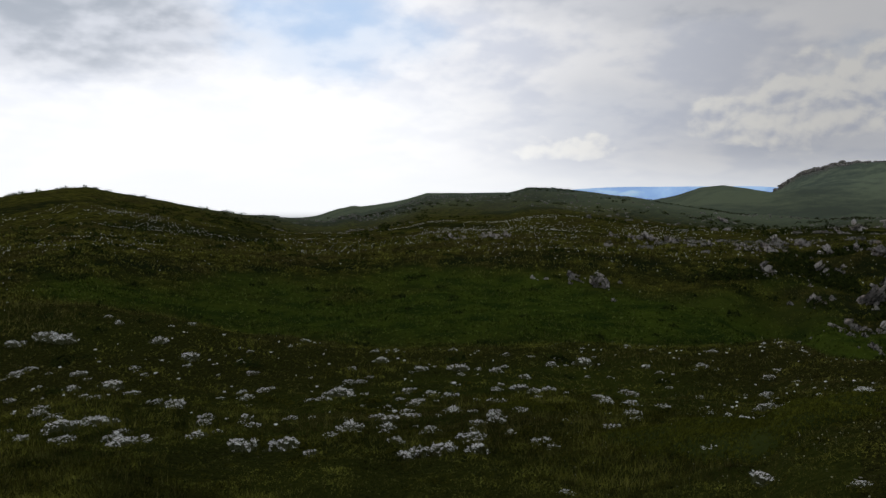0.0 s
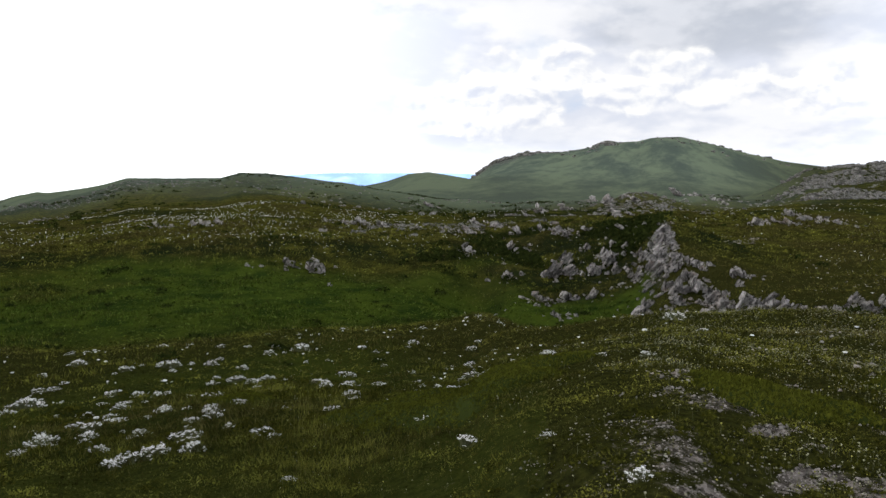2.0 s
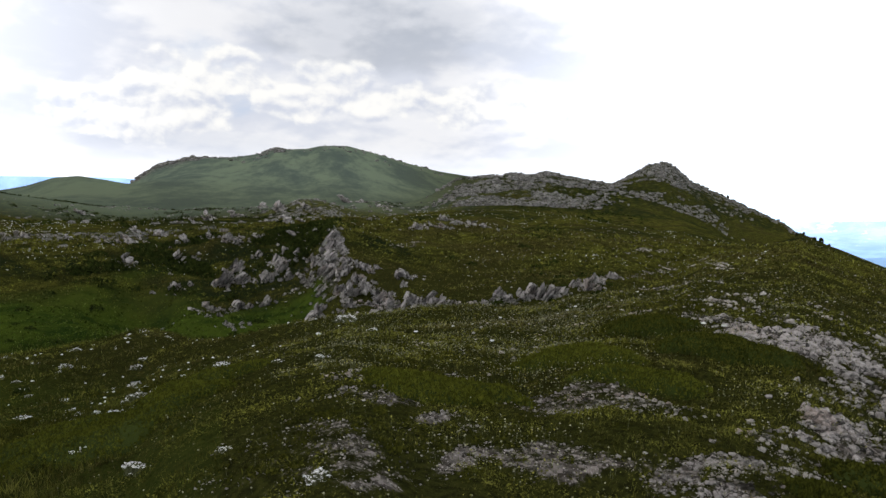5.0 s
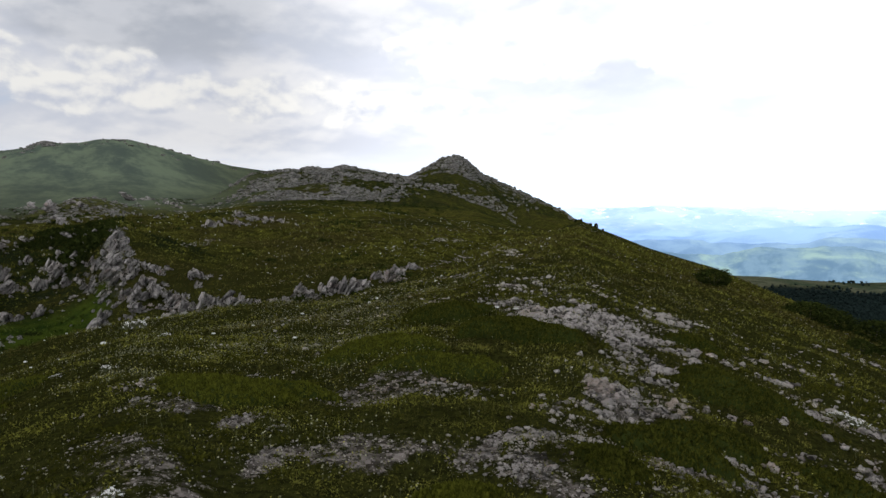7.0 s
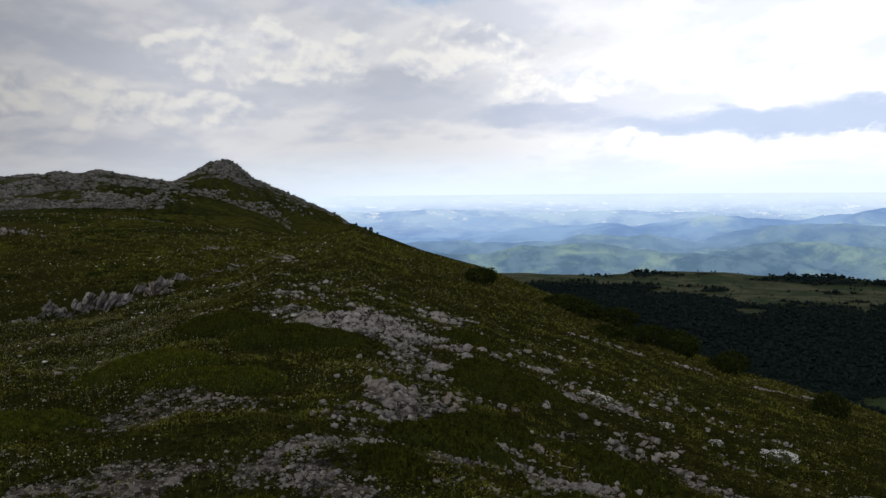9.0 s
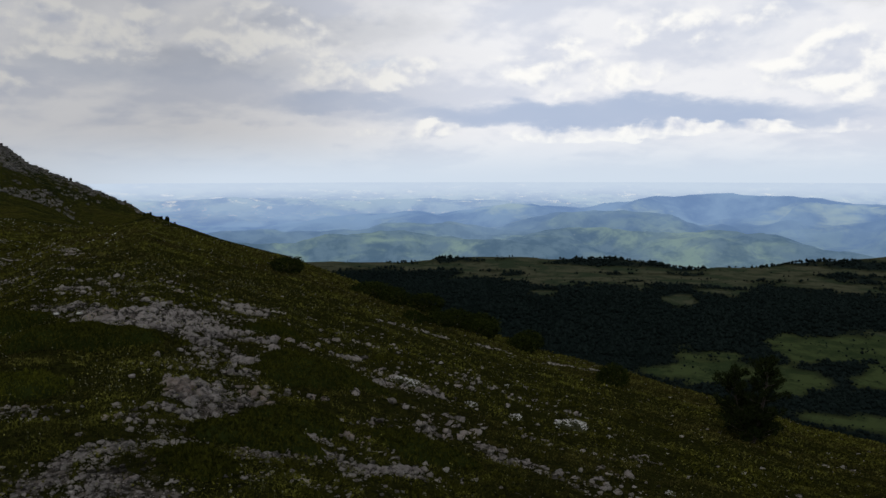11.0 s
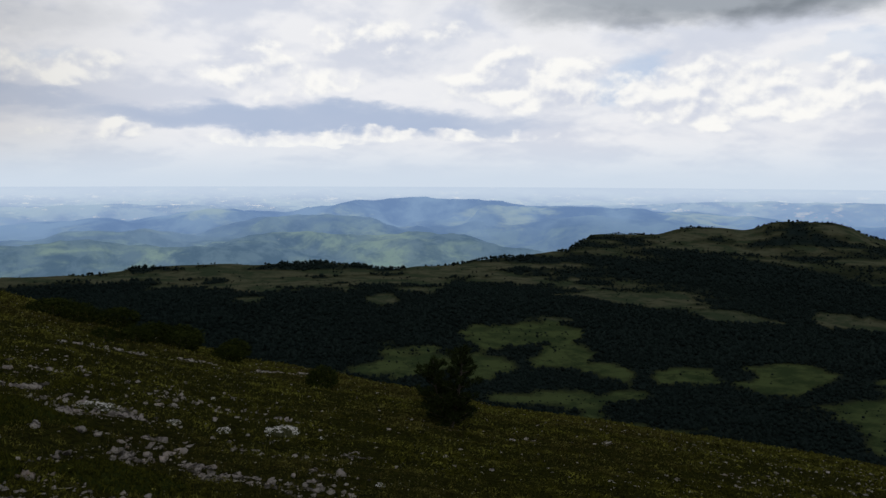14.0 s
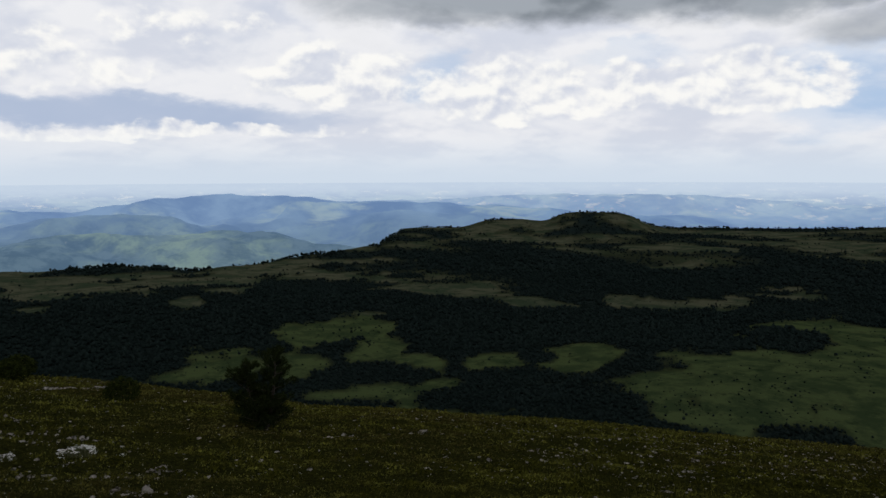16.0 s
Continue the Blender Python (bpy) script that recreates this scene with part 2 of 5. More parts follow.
# long hills: name, distance, depth in front, depth behind, crest as bearing and rise in degrees
HILLS = [
    ("west", 170, 100, 80, [(-60, -1), (-38, -.8), (-30.6, -.15), (-28.9, .15), (-27.3, .37), (-25.3, .56), (-23.7, .17), (-20, -.53), (-16.2, -1.39), (-11.7, -2.29), (-8, -3.0), (0, -3.6)]),
    ("middle", 280, 150, 120, [(-14, -3.2), (-11.1, -2.29), (-9.6, -2), (-7.9, -1.4), (-6.8, -1.14), (-6.2, -1.25), (-4.5, -.9), (-2.8, -.5), (-1.25, .04), (.7, .07), (5, .01),
                               (6.5, .43), (8.4, .38), (11.3, .03), (13.4, -.28), (15.4, -.61), (19, -1.3), (24, -2)]),
    ("saddle", 620, 260, 200, [(8, -1.2), (13, -.9), (15.4, -.61), (17.4, -.21), (19, .36), (20.5, .51), (22, .3), (23.7, .01), (27, -.7), (33, -1.4)]),
    ("summit", 1250, 620, 500, [(20, -1.2), (23.9, .09), (25.5, 1.19), (28, 1.82), (30.5, 1.9), (32.9, 2.33), (33.8, 2.61), (36, 2.66), (37.1, 2.93), (39.1, 2.97), (41.1, 2.47), (43.6, 1.75),
                                (46, 1.18), (48.3, .84), (52, .2), (58, -1), (66, -2.5)]),
    ("knob", 170, 26, 26, [(32, -2.3), (34, -1.65), (35.5, -1.1), (36.6, -.95), (38, -1.3), (40, -1.9), (42, -2.2)]),
    ("hump", 230, 40, 34, [(38, -2.1), (39.5, -1.35), (41, -1.2), (43, -1.4), (45, -1.9)]),
    ("rocky", 270, 70, 90, [(41, -2.2), (45, -.9), (47.5, .6), (49.1, .79), (51.4, 1.06), (54.3, 1.31), (55.8, .87), (57.2, .55), (58.9, .2), (61, -.6), (64, -2)]),
    ("peak", 320, 75, 80, [(53, -2), (58.7, .1), (60.5, .97), (61.7, 1.66), (62.8, 1.9), (63.5, 1.54), (64.7, .48), (66.9, -.48), (69, -1.47), (71.1, -2.41), (71.7, -2.95), (74, -4.4)]),
]


# where the wooded plateau breaks off: bearing and distance
RIM_AZ, RIM_D = [80, 112, 119, 125.5, 127.5, 135, 150, 165], [1500, 1500, 1620, 1800, 2280, 2500, 2650, 2800]


# the spur with the cliff over the pit: bearing, then rise in degrees at each distance
SPUR_D = (18, 21, 25, 29, 33, 38, 45, 54, 66)
SPUR = [(26, -12.9, -12.2, -12.0, -11.4, -10.6, -9.4, -7.2, -4.7, -3.7), (30, -12.4, -11.9, -12.4, -12.0, -10.8, -9.5, -7.2, -4.6, -3.5), (32, -12.2, -11.9, -13.0, -12.2, -10.9, -9.3, -7.0, -4.6, -3.4),
        (34.5, -11.8, -11.5, -13.0, -12.2, -10.9, -8.9, -6.4, -4.2, -3.3), (36.3, -11.5, -11.3, -12.8, -12.0, -10.5, -8.0, -5.3, -3.9, -3.2), (37.4, -11.3, -11.1, -12.6, -11.6, -9.4, -6.2, -4.0, -3.5, -3.1),
        (38.3, -11.2, -10.9, -12.3, -10.9, -8.2, -5.2, -3.6, -3.25, -3.0), (39.5, -11.0, -10.7, -11.8, -10.2, -7.2, -5.2, -4.0, -3.4, -2.95)]
SPUR_EAST = [(42, -10.7, -10.3, -11.0, -9.7, -7.1, -5.8, -4.6, -3.5, -2.8), (44.5, -10.3, -9.8, -10.3, -8.6, -7.2, -6.1, -4.9, -3.6, -2.6), (47.3, -10.0, -9.4, -9.8, -8.2, -7.2, -6.1, -5.0, -3.8, -2.6),
             (50, -10.0, -9.2, -9.8, -7.9, -6.9, -6.0, -5.0, -3.9, -2.7), (53, -9.9, -9.0, -9.3, -7.2, -6.5, -5.8, -4.9, -3.9, -2.8), (56, -9.3, -8.5, -8.4, -6.9, -6.4, -5.8, -4.9, -3.9, -2.9),
             (60, -8.6, -7.9, -7.6, -7.0, -6.5, -6.0, -5.2, -4.2, -3.2), (65, -8.0, -7.6, -7.3, -7.0, -6.9, -6.7, -6.0, -4.8, -3.6)]


def spur(az, d):
    """Height of the spur, and how far it holds."""
    rows = np.array(SPUR + SPUR_EAST)
    ways = [np.interp(az, rows[:, 0], rows[:, k + 1]) for k in range(len(SPUR_D))]
    rise = ways[0]
    for k in range(1, len(SPUR_D)):
        rise = rise + (ways[k] - ways[k - 1]) * np.clip((d - SPUR_D[k - 1]) / (SPUR_D[k] - SPUR_D[k - 1]), 0, 1)
    held = step(23, 28, az) * (1 - step(61, 66, az)) * step(17, 21, d) * (1 - step(58, 74, d))
    return 1.6 + d * np.tan(np.radians(rise)), held


def basin(x, y):
    """How deep one is inside the grassy hollow, 0 to 1, and inside the pit under the rocks."""
    r = np.hypot((x - 3.5) / 17, (y - 34.5) / 10.0) + fbm(x, y, 12, 2, 3) * .25
    q = np.hypot((x - 20.5) / 8.0, (y - 31.5) / 7.0) + fbm(x, y, 8, 2, 4) * .3
    return 1 - step(.78, 1.75, r), 1 - step(.4, 1.5, q)


def height(x, y):
    d, az = np.hypot(x, y), np.degrees(np.arctan2(x, y))
    az = np.where(az < -60, az + 360, az)
    a, b = np.interp(az, S_AZ, S_A), np.interp(az, S_AZ, S_B)
    home = -(a * d + b * d * d)
    # the plateau to the left of the ridge
    left = 1 - step(64, 74, az) * (1 - step(285, 300, az))
    flat = -1.0 - .03 * d
    flat = flat + 3.4 * np.exp(-(((az - 51) / 9) ** 2 + ((d - 118) / 34) ** 2)) + 1.0 * np.exp(-(((az - 40) / 7) ** 2 + ((d - 62) / 12) ** 2))
    flat = flat + fbm(x, y, 40, 4, 1) * np.clip((d - 45) / 60, 0, 1) * 2.2
    hollow, pit = basin(x, y)
    flat = flat * (1 - hollow) + np.minimum(flat, -4.0 - .02 * x) * hollow
    flat = flat - 3.0 * pit * step(10, 18, x)
    lip = step(20, 30, az)
    near = (step(15, 27, d) * (1 - lip) + step(17, 22.5, d) * lip) * (1 - step(54, 64, az)) + step(35, 70, d) * step(54, 64, az)
    near = np.where(az > 200, step(15, 27, d), near)
    plateau = home * (1 - near) + flat * near
    top, held = spur(az, d)
    top = top + fbm(x, y, 5, 4, 2) * .5 * step(27, 33, d) * (1 - .6 * step(39, 43, az))
    plateau = plateau * (1 - held) + top * held
    land = plateau * left + home * (1 - left)
    # the wooded valley under the ridge
    valley = -168 - .004 * d + fbm(x, y, 500, 4, 2) * 22
    valley = valley + (54 * np.exp(-((az - 142) / 3.6) ** 4) + 26 * np.exp(-((az - 135.3) / 2.6) ** 4)) * np.exp(-((d - 2400) / 260) ** 2)
    rim = np.interp(az, RIM_AZ, RIM_D) + fbm(x, y, 300, 3, 4) * 120
    valley = valley - 200 * step(rim, rim + 330, d)
    right = step(66, 80, az) * (1 - step(230, 290, az))
    top = np.maximum(land, valley)
    soft = np.exp(-((land - valley) / 12) ** 2) * 3
    land = land * (1 - right) + (top + soft) * right
    for name, dist, front, back, crest in HILLS:
        ca, ce = (np.array(v) for v in zip(*crest))
        rise = np.interp(az, ca, ce)
        ends = step(ca[0] - 4, ca[0] + 1, az) * (1 - step(ca[-1] - 1, ca[-1] + 3, az))
        zc = 1.6 + dist * np.tan(np.radians(rise))
        u = (d - dist) / np.where(d < dist, front, back)
        bump = np.exp(-1.3 * u * u) * ends
        rough = fbm(x, y, dist * .12, 2 if dist > 900 else 4, 5) * min(dist, 420) * .012 * (1 - .85 * np.exp(-(u * 4) ** 2))
        land = land + np.maximum(0, zc - land) * bump + rough * bump
    # hummocks and mats
    land = land + fbm(x, y, 2.2, 3, 6) * .15 * step(2, 6, d) * (1 - step(40, 120, d)) + fbm(x, y, .75, 3, 3) * .09 * step(1.5, 4, d) * (1 - step(20, 40, d)) + fbm(x, y, 9, 3, 2) * .5 * step(28, 60, d) * (1 - step(90, 250, d))
    return land


# ---- the ground, one sheet ----
def link_mesh(name, verts, faces, mat, smooth=False, parent=None):
    """A mesh object from arrays of points and equal-sided faces."""
    me = bpy.data.meshes.new(name)
    verts, faces = np.asarray(verts, np.float32), np.asarray(faces, np.int32)
    k = faces.shape[1]
    me.vertices.add(len(verts))
    me.vertices.foreach_set("co", verts.ravel())
    me.loops.add(faces.size)
    me.loops.foreach_set("vertex_index", faces.ravel())
    me.polygons.add(len(faces))
    me.polygons.foreach_set("loop_start", np.arange(0, faces.size, k, dtype=np.int32))
    me.polygons.foreach_set("loop_total", np.full(len(faces), k, np.int32))
    me.update(calc_edges=True)
    if smooth:
        me.polygons.foreach_set("use_smooth", np.ones(len(faces), bool))
    if mat:
        me.materials.append(mat)
    ob = new(name, me)
    if parent:
        ob.parent = parent
    return ob


def give(ob, name, values):
    a = ob.data.attributes.new(name, "FLOAT", "POINT")
    a.data.foreach_set("value", np.asarray(values, np.float32))


# clearings in the valley woods: place and half widths
GLADES = [(113.9, 704, 4.8, 52), (120.6, 793, 3.0, 82), (123.7, 848, 2.6, 54), (118.9, 700, 2.6, 40), (125.0, 733, 3.0, 61), (128.5, 689, 1.7, 43), (126.7, 601, 3.9, 22), (132.0, 551, 3.9, 21), (123.2, 593, 2.6, 16),
          (134.7, 696, 2.2, 30), (140.3, 698, 2.2, 37), (147.9, 586, 3.0, 61), (154.1, 586, 6.5, 98), (157.6, 793, 2.6, 193), (160.8, 650, 2.6, 224), (159.5, 562, 3.5, 39), (151.9, 530, 5.2, 30)]
# dry pastures higher up and along the rim
PASTURES = [(123.3, 1270, 5.6, 103), (130.3, 1124, 4.8, 81), (139.0, 992, 3.0, 50), (144.9, 1025, 3.0, 52), (151.6, 1074, 2.2, 79), (154.9, 1195, 2.6, 89), (147.6, 1799, 3.9, 94), (110.2, 1206, 5.2, 113), (111.3, 1007, 1.3, 43),
            (114.1, 1083, 1.7, 46), (125.0, 919, 1.7, 15), (102.8, 1236, 3.5, 117), (101.4, 1022, 1.3, 26), (120.8, 1502, 6.5, 64), (108.3, 1413, 8.7, 40), (135.5, 1913, 5.2, 92), (143.1, 1990, 4.3, 54), (159.0, 1966, 3.9, 151)]
HIGH_PASTURES = [(153.7, 2284, 3.5, 161), (159.7, 1750, 2.2, 103), (148.0, 1471, 2.6, 24), (132.0, 2208, 2.6, 245), (137.6, 2305, 2.6, 192), (144.7, 2290, 2.2, 188), (116.1, 1362, 3.9, 56), (96, 1400, 6, 90)]
# groves standing in the clearings
GROVES = [(124.1, 644, 3.0, 37), (128.5, 642, 1.3, 14), (137.3, 708, 1.2, 27), (122.3, 696, 0.9, 15), (136.4, 574, 5.2, 35), (144.2, 538, 1.3, 28), (124.6, 1301, 1.3, 43), (118.2, 1187, 1.3, 48), (155.8, 813, 1.7, 51), (133.8, 1409, 6.9, 110), (146.0, 1228, 8.7, 102)]
# bare stony streaks and patches: from, to, half width
STREAKS = [(10.7, 3.8, 11.4, 3.5, .45), (10.2, 3.3, 11.2, 2.2, .5), (11.2, 1.8, 12.0, .7, .25), (7.7, 1.4, 7.9, .9, .14), (8.5, 1.0, 9.1, .5, .13), (10.2, .3, 9.7, -.4, .16), (7.0, .6, 8.2, -.3, .12),
           (7.9, -.4, 7.7, -1.1, .12), (5.3, .9, 6.2, .7, .12), (4.3, 1.0, 4.6, .6, .14), (5.3, .5, 5.8, -.1, .16), (6.4, .5, 6.6, .2, .10), (4.1, 1.8, 4.6, 1.6, .28), (5.3, 1.7, 7.2, 1.8, .3)]
LINES = [(11.8, 5.7, 10.9, 4.3, .14), (14.5, 3.3, 15.5, 2.5, .16), (21.1, .5, 26.2, -3.0, .2), (26.2, -3.0, 32.1, -8.9, .24), (2.3, 2.9, 3.8, 3.2, .30), (3.3, 3.5, 4.3, 3.8, .14), (5.4, 5.2, 5.8, 5.0, .10),
         (2.2, 4.0, 2.1, 3.4, .12), (3.6, 4.6, 3.9, 4.6, .08), (9.0, -2.7, 9.6, -3.5, .10), (14.2, -8.6, 14.1, -9.2, .12), (14.4, -11.1, 14.4, -11.8, .12), (13.8, 3.2, 14.6, 2.6, .14), (9.8, 2.4, 6.2, 1.2, .28), (6.5, .2, 8.5, -.8, .22), (5.0, 1.4, 5.6, .2, .26), (9.0, 1.6, 10.2, -.6, .18)]

# the worn crest of the ridge
TRAIL = [(26.9, 15.6, 46.2, 23.0, 0.22), (24.0, 13.1, 18.2, 7.7, 0.2), (47.8, 21.7, 23.2, 9.7, 0.3), (42.1, 24.1, 53.6, 27.2, 0.3), (16.8, 11.2, 17.2, 10.8, 0.12), (11.8, 6.8, 12.8, 6.8, 0.12), (14.2, 6.9, 13.6, 5.1, 0.16), (16.4, 7.0, 16.4, 6.1, 0.18), (7.4, 7.8, 8.5, 7.9, 0.14), (43.0, 22.1, 42.9, 19.7, 0.25), (28.9, 31.5, 34.2, 34.4, 0.3)]


def stonefield(x, y):
    """How bare and stony the near ground is, 0 to 1."""
    out = np.zeros_like(x)
    wob = fbm(x, y, .9, 3, 5)
    holes = step(-.10, .12, fbm(x, y, .45, 3, 2))
    for k, (x0, y0, x1, y1, w) in enumerate(STREAKS + LINES + TRAIL):
        ux, uy = x1 - x0, y1 - y0
        t = np.clip(((x - x0) * ux + (y - y0) * uy) / (ux * ux + uy * uy), 0, 1)
        r = np.hypot(x - x0 - t * ux, y - y0 - t * uy) / w + wob * 1.3
        out = np.maximum(out, (1 - step(.6, 1.35, r)) * (1 if k < 3 else .25 + .75 * holes))
    d, a = np.hypot(x, y), np.degrees(np.arctan2(x, y))
    worn = step(28, 44, a) * (1 - step(98, 112, a)) * (1 - step(9, 15, d)) * .75 + step(60, 70, a) * (1 - step(95, 105, a)) * step(7, 14, d) * (1 - step(60, 130, d)) * .27
    out = out * (.25 + .75 * step(-.18, .04, fbm(x, y, .38, 3, 4)))
    return np.maximum(out, worn * step(-.04, .16, fbm(x, y, .8, 4, 2)) * step(-.12, .06, fbm(x, y, 3, 2, 1)))


def patches(rows, az, d, wild, reach=1.25):
    """How far one is inside any of the patches: 1 in the middle, below 0 outside."""
    best = np.full(np.shape(az), -9.0)
    for a, r, wa, wd in rows:
        best = np.maximum(best, reach - np.hypot((az - a) / wa, (d - r) / wd))
    return best + wild


def woodland(x, y):
    """How thickly the valley is wooded, 0 to 1, and how dry its open land is."""
    d, az = np.hypot(x, y), np.degrees(np.arctan2(x, y))
    wild = fbm(x, y, 130, 6, 6) * 1.5 + fbm(x, y, 34, 4, 1) * .8
    green, dry = patches(GLADES, az, d, wild * .9, 1.42), patches(PASTURES + HIGH_PASTURES, az, d, wild, 1.15)
    rim = (step(1250, 1450, d) * .40 + fbm(x * .6, y, 150, 5, 3) * 1.2 - .42) * (1 - .5 * step(126, 132, az) * (1 - step(1700, 1900, d)))
    clear = np.maximum(np.maximum(green, dry), rim)
    clear = np.minimum(clear, .45 - patches(GROVES, az, d, wild))
    return 1 - step(-.02, .36, clear), step(-.1, .2, np.maximum(dry, rim) - np.maximum(green, -.5))


def build_ground():
    az = np.radians(np.concatenate([np.arange(-36, 172, .25), np.arange(172, 323, 2.5)]))
    ds = np.concatenate([[.004, .15], np.exp(np.linspace(math.log(.4), math.log(3150), 460))])
    A, D = np.meshgrid(az, ds)
    X, Y = D * np.sin(A), D * np.cos(A)
    Z = height(X, Y)
    rows, cols = A.shape
    verts = np.stack([X, Y, Z], -1).reshape(-1, 3)
    i = np.arange(rows - 1)[:, None] * cols
    j = np.arange(cols)[None, :]
    k = (j + 1) % cols
    faces = np.stack([i + j, i + cols + j, i + cols + k, i + k], -1).reshape(-1, 4)
    ob = link_mesh("ground", verts, faces, MAT_GROUND, smooth=True)
    x, y, d, z = X.ravel(), Y.ravel(), D.ravel(), Z.ravel()
    a = np.degrees(A.ravel())
    hollow, pit = basin(x, y)
    lush = step(.45, 1.0, np.maximum(hollow, pit) + fbm(x, y, 7, 4, 2) * .55) * step(22, 31, d)
    lush = np.maximum(lush, .7 * np.exp(-(((a - 56) / 7) ** 2 + ((d - 75) / 14) ** 2)))
    lush = lush * (1 - step(27, 30, a) * step(34.5, 38, d)) * (1 - step(36.5, 38.2, a) * (1 - step(60, 64, d)))
    lush = np.maximum(lush, .12 * (1 - step(12, 36, a)) * (1 - step(24, 34, d)))
    give(ob, "lush", np.clip(lush + fbm(x, y, 6, 3, 1) * .5 * (lush > .02), 0, 1))
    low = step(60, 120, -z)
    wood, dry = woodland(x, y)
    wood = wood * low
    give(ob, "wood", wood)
    give(ob, "dry", dry)
    give(ob, "meadow", low * (1 - wood))
    # painted haze on the turf of the farther hills, by distance
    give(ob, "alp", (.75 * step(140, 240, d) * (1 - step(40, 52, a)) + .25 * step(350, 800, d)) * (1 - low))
    crag = np.exp(-(((a - 52.5) / 5.0) ** 2 + ((d - 255) / 45) ** 2) ** 2) * .52 + np.exp(-(((a - 62.8) / 3.6) ** 2 + ((d - 300) / 45) ** 2)) * .58
    crag = crag + np.exp(-(((a - 68) / 2.5) ** 2 + ((d - 315) / 40) ** 2)) * .4
    crag = crag + np.exp(-(((a - 35) / 14) ** 2 + ((d - 130) / 60) ** 2) ** 2) * .20 + np.exp(-(((a + 4) / 6) ** 2 + ((d - 240) / 50) ** 2) ** 2) * .12
    crag = crag + np.exp(-(((a - 26) / 3) ** 2 + ((d - 1120) / 170) ** 2) ** 2) * .55 + np.exp(-(((a - 33.5) / 1.6) ** 2 + ((d - 1150) / 130) ** 2) ** 2) * .5
    crag = crag + np.exp(-(((a - 36.5) / 3) ** 2 + ((d - 160) / 16) ** 2)) * .22 + np.exp(-(((a - 41) / 2.5) ** 2 + ((d - 215) / 22) ** 2)) * .25
    crag = crag + np.exp(-(((a - 35) / 3.5) ** 2 + ((d - 42) / 8) ** 2) ** 2) * .24 + np.exp(-(((a - 38.0) / .9) ** 2 + ((d - 39) / 9) ** 2) ** 2) * .55
    give(ob, "crag", crag)
    stony = stonefield(x, y) * (.74 + .2 * (1 - step(4.5, 6, d)))
    give(ob, "stony", stony)
    heath = step(.03, .2, hollow) * (1 - step(.45, .8, hollow)) * step(36, 42, d) + 1.2 * np.exp(-(((a - 31.5) / 6) ** 2 + ((d - 46) / 11) ** 2) ** 2) * (1 - step(37.3, 38.3, a))
    heath = heath + step(50, 90, d) * step(-.04, .14, fbm(x, y, 16, 5, 4)) * .9 * (1 - step(240, 380, d))
    heath = heath + np.exp(-((a - 57) / 12) ** 4) * step(190, 235, d) * .75
    # near ground only: thatch darkened with painted shade
    give(ob, "shaded_thatch", 1 - step(22, 55, d))
    give(ob, "heath", np.clip(heath, 0, 1) * (1 - low))
    tagged(ob, "rolling mountain turf with bare limestone, falling to a wooded valley", "ground", kind="structure")


build_ground()


# ---- the far country ----
def far_material():
    """Far land as glowing colour, with distance haze and sun patches painted in."""
    m, n = material("far_country")
    p = n.add("ShaderNodeNewGeometry", 0)
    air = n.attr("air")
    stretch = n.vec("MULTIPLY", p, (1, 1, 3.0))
    # wooded hills with pastures; sunlit stretches are painted into the colour
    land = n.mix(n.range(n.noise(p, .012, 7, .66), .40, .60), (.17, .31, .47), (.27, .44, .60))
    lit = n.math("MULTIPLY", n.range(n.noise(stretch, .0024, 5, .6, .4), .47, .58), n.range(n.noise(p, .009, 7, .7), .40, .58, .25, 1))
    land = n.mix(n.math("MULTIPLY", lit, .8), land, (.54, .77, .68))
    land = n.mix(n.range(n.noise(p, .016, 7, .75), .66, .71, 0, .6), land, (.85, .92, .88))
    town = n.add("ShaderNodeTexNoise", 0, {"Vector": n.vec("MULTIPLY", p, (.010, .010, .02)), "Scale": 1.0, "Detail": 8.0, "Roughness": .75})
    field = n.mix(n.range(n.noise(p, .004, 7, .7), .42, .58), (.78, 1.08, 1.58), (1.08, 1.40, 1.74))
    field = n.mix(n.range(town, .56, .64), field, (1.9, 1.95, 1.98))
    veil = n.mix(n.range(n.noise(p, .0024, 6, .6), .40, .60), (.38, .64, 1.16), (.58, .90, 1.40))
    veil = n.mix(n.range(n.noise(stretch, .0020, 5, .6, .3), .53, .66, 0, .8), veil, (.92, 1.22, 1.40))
    # haze painted into the glow, bluer then paler with distance
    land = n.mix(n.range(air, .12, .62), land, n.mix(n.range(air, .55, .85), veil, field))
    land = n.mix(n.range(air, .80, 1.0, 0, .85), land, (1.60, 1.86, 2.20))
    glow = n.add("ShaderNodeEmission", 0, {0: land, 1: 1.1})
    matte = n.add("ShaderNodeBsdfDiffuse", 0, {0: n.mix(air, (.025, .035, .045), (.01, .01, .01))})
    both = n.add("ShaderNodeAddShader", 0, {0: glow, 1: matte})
    n.t.links.new(both, n.t.nodes.new("ShaderNodeOutputMaterial").inputs[0])
    return m


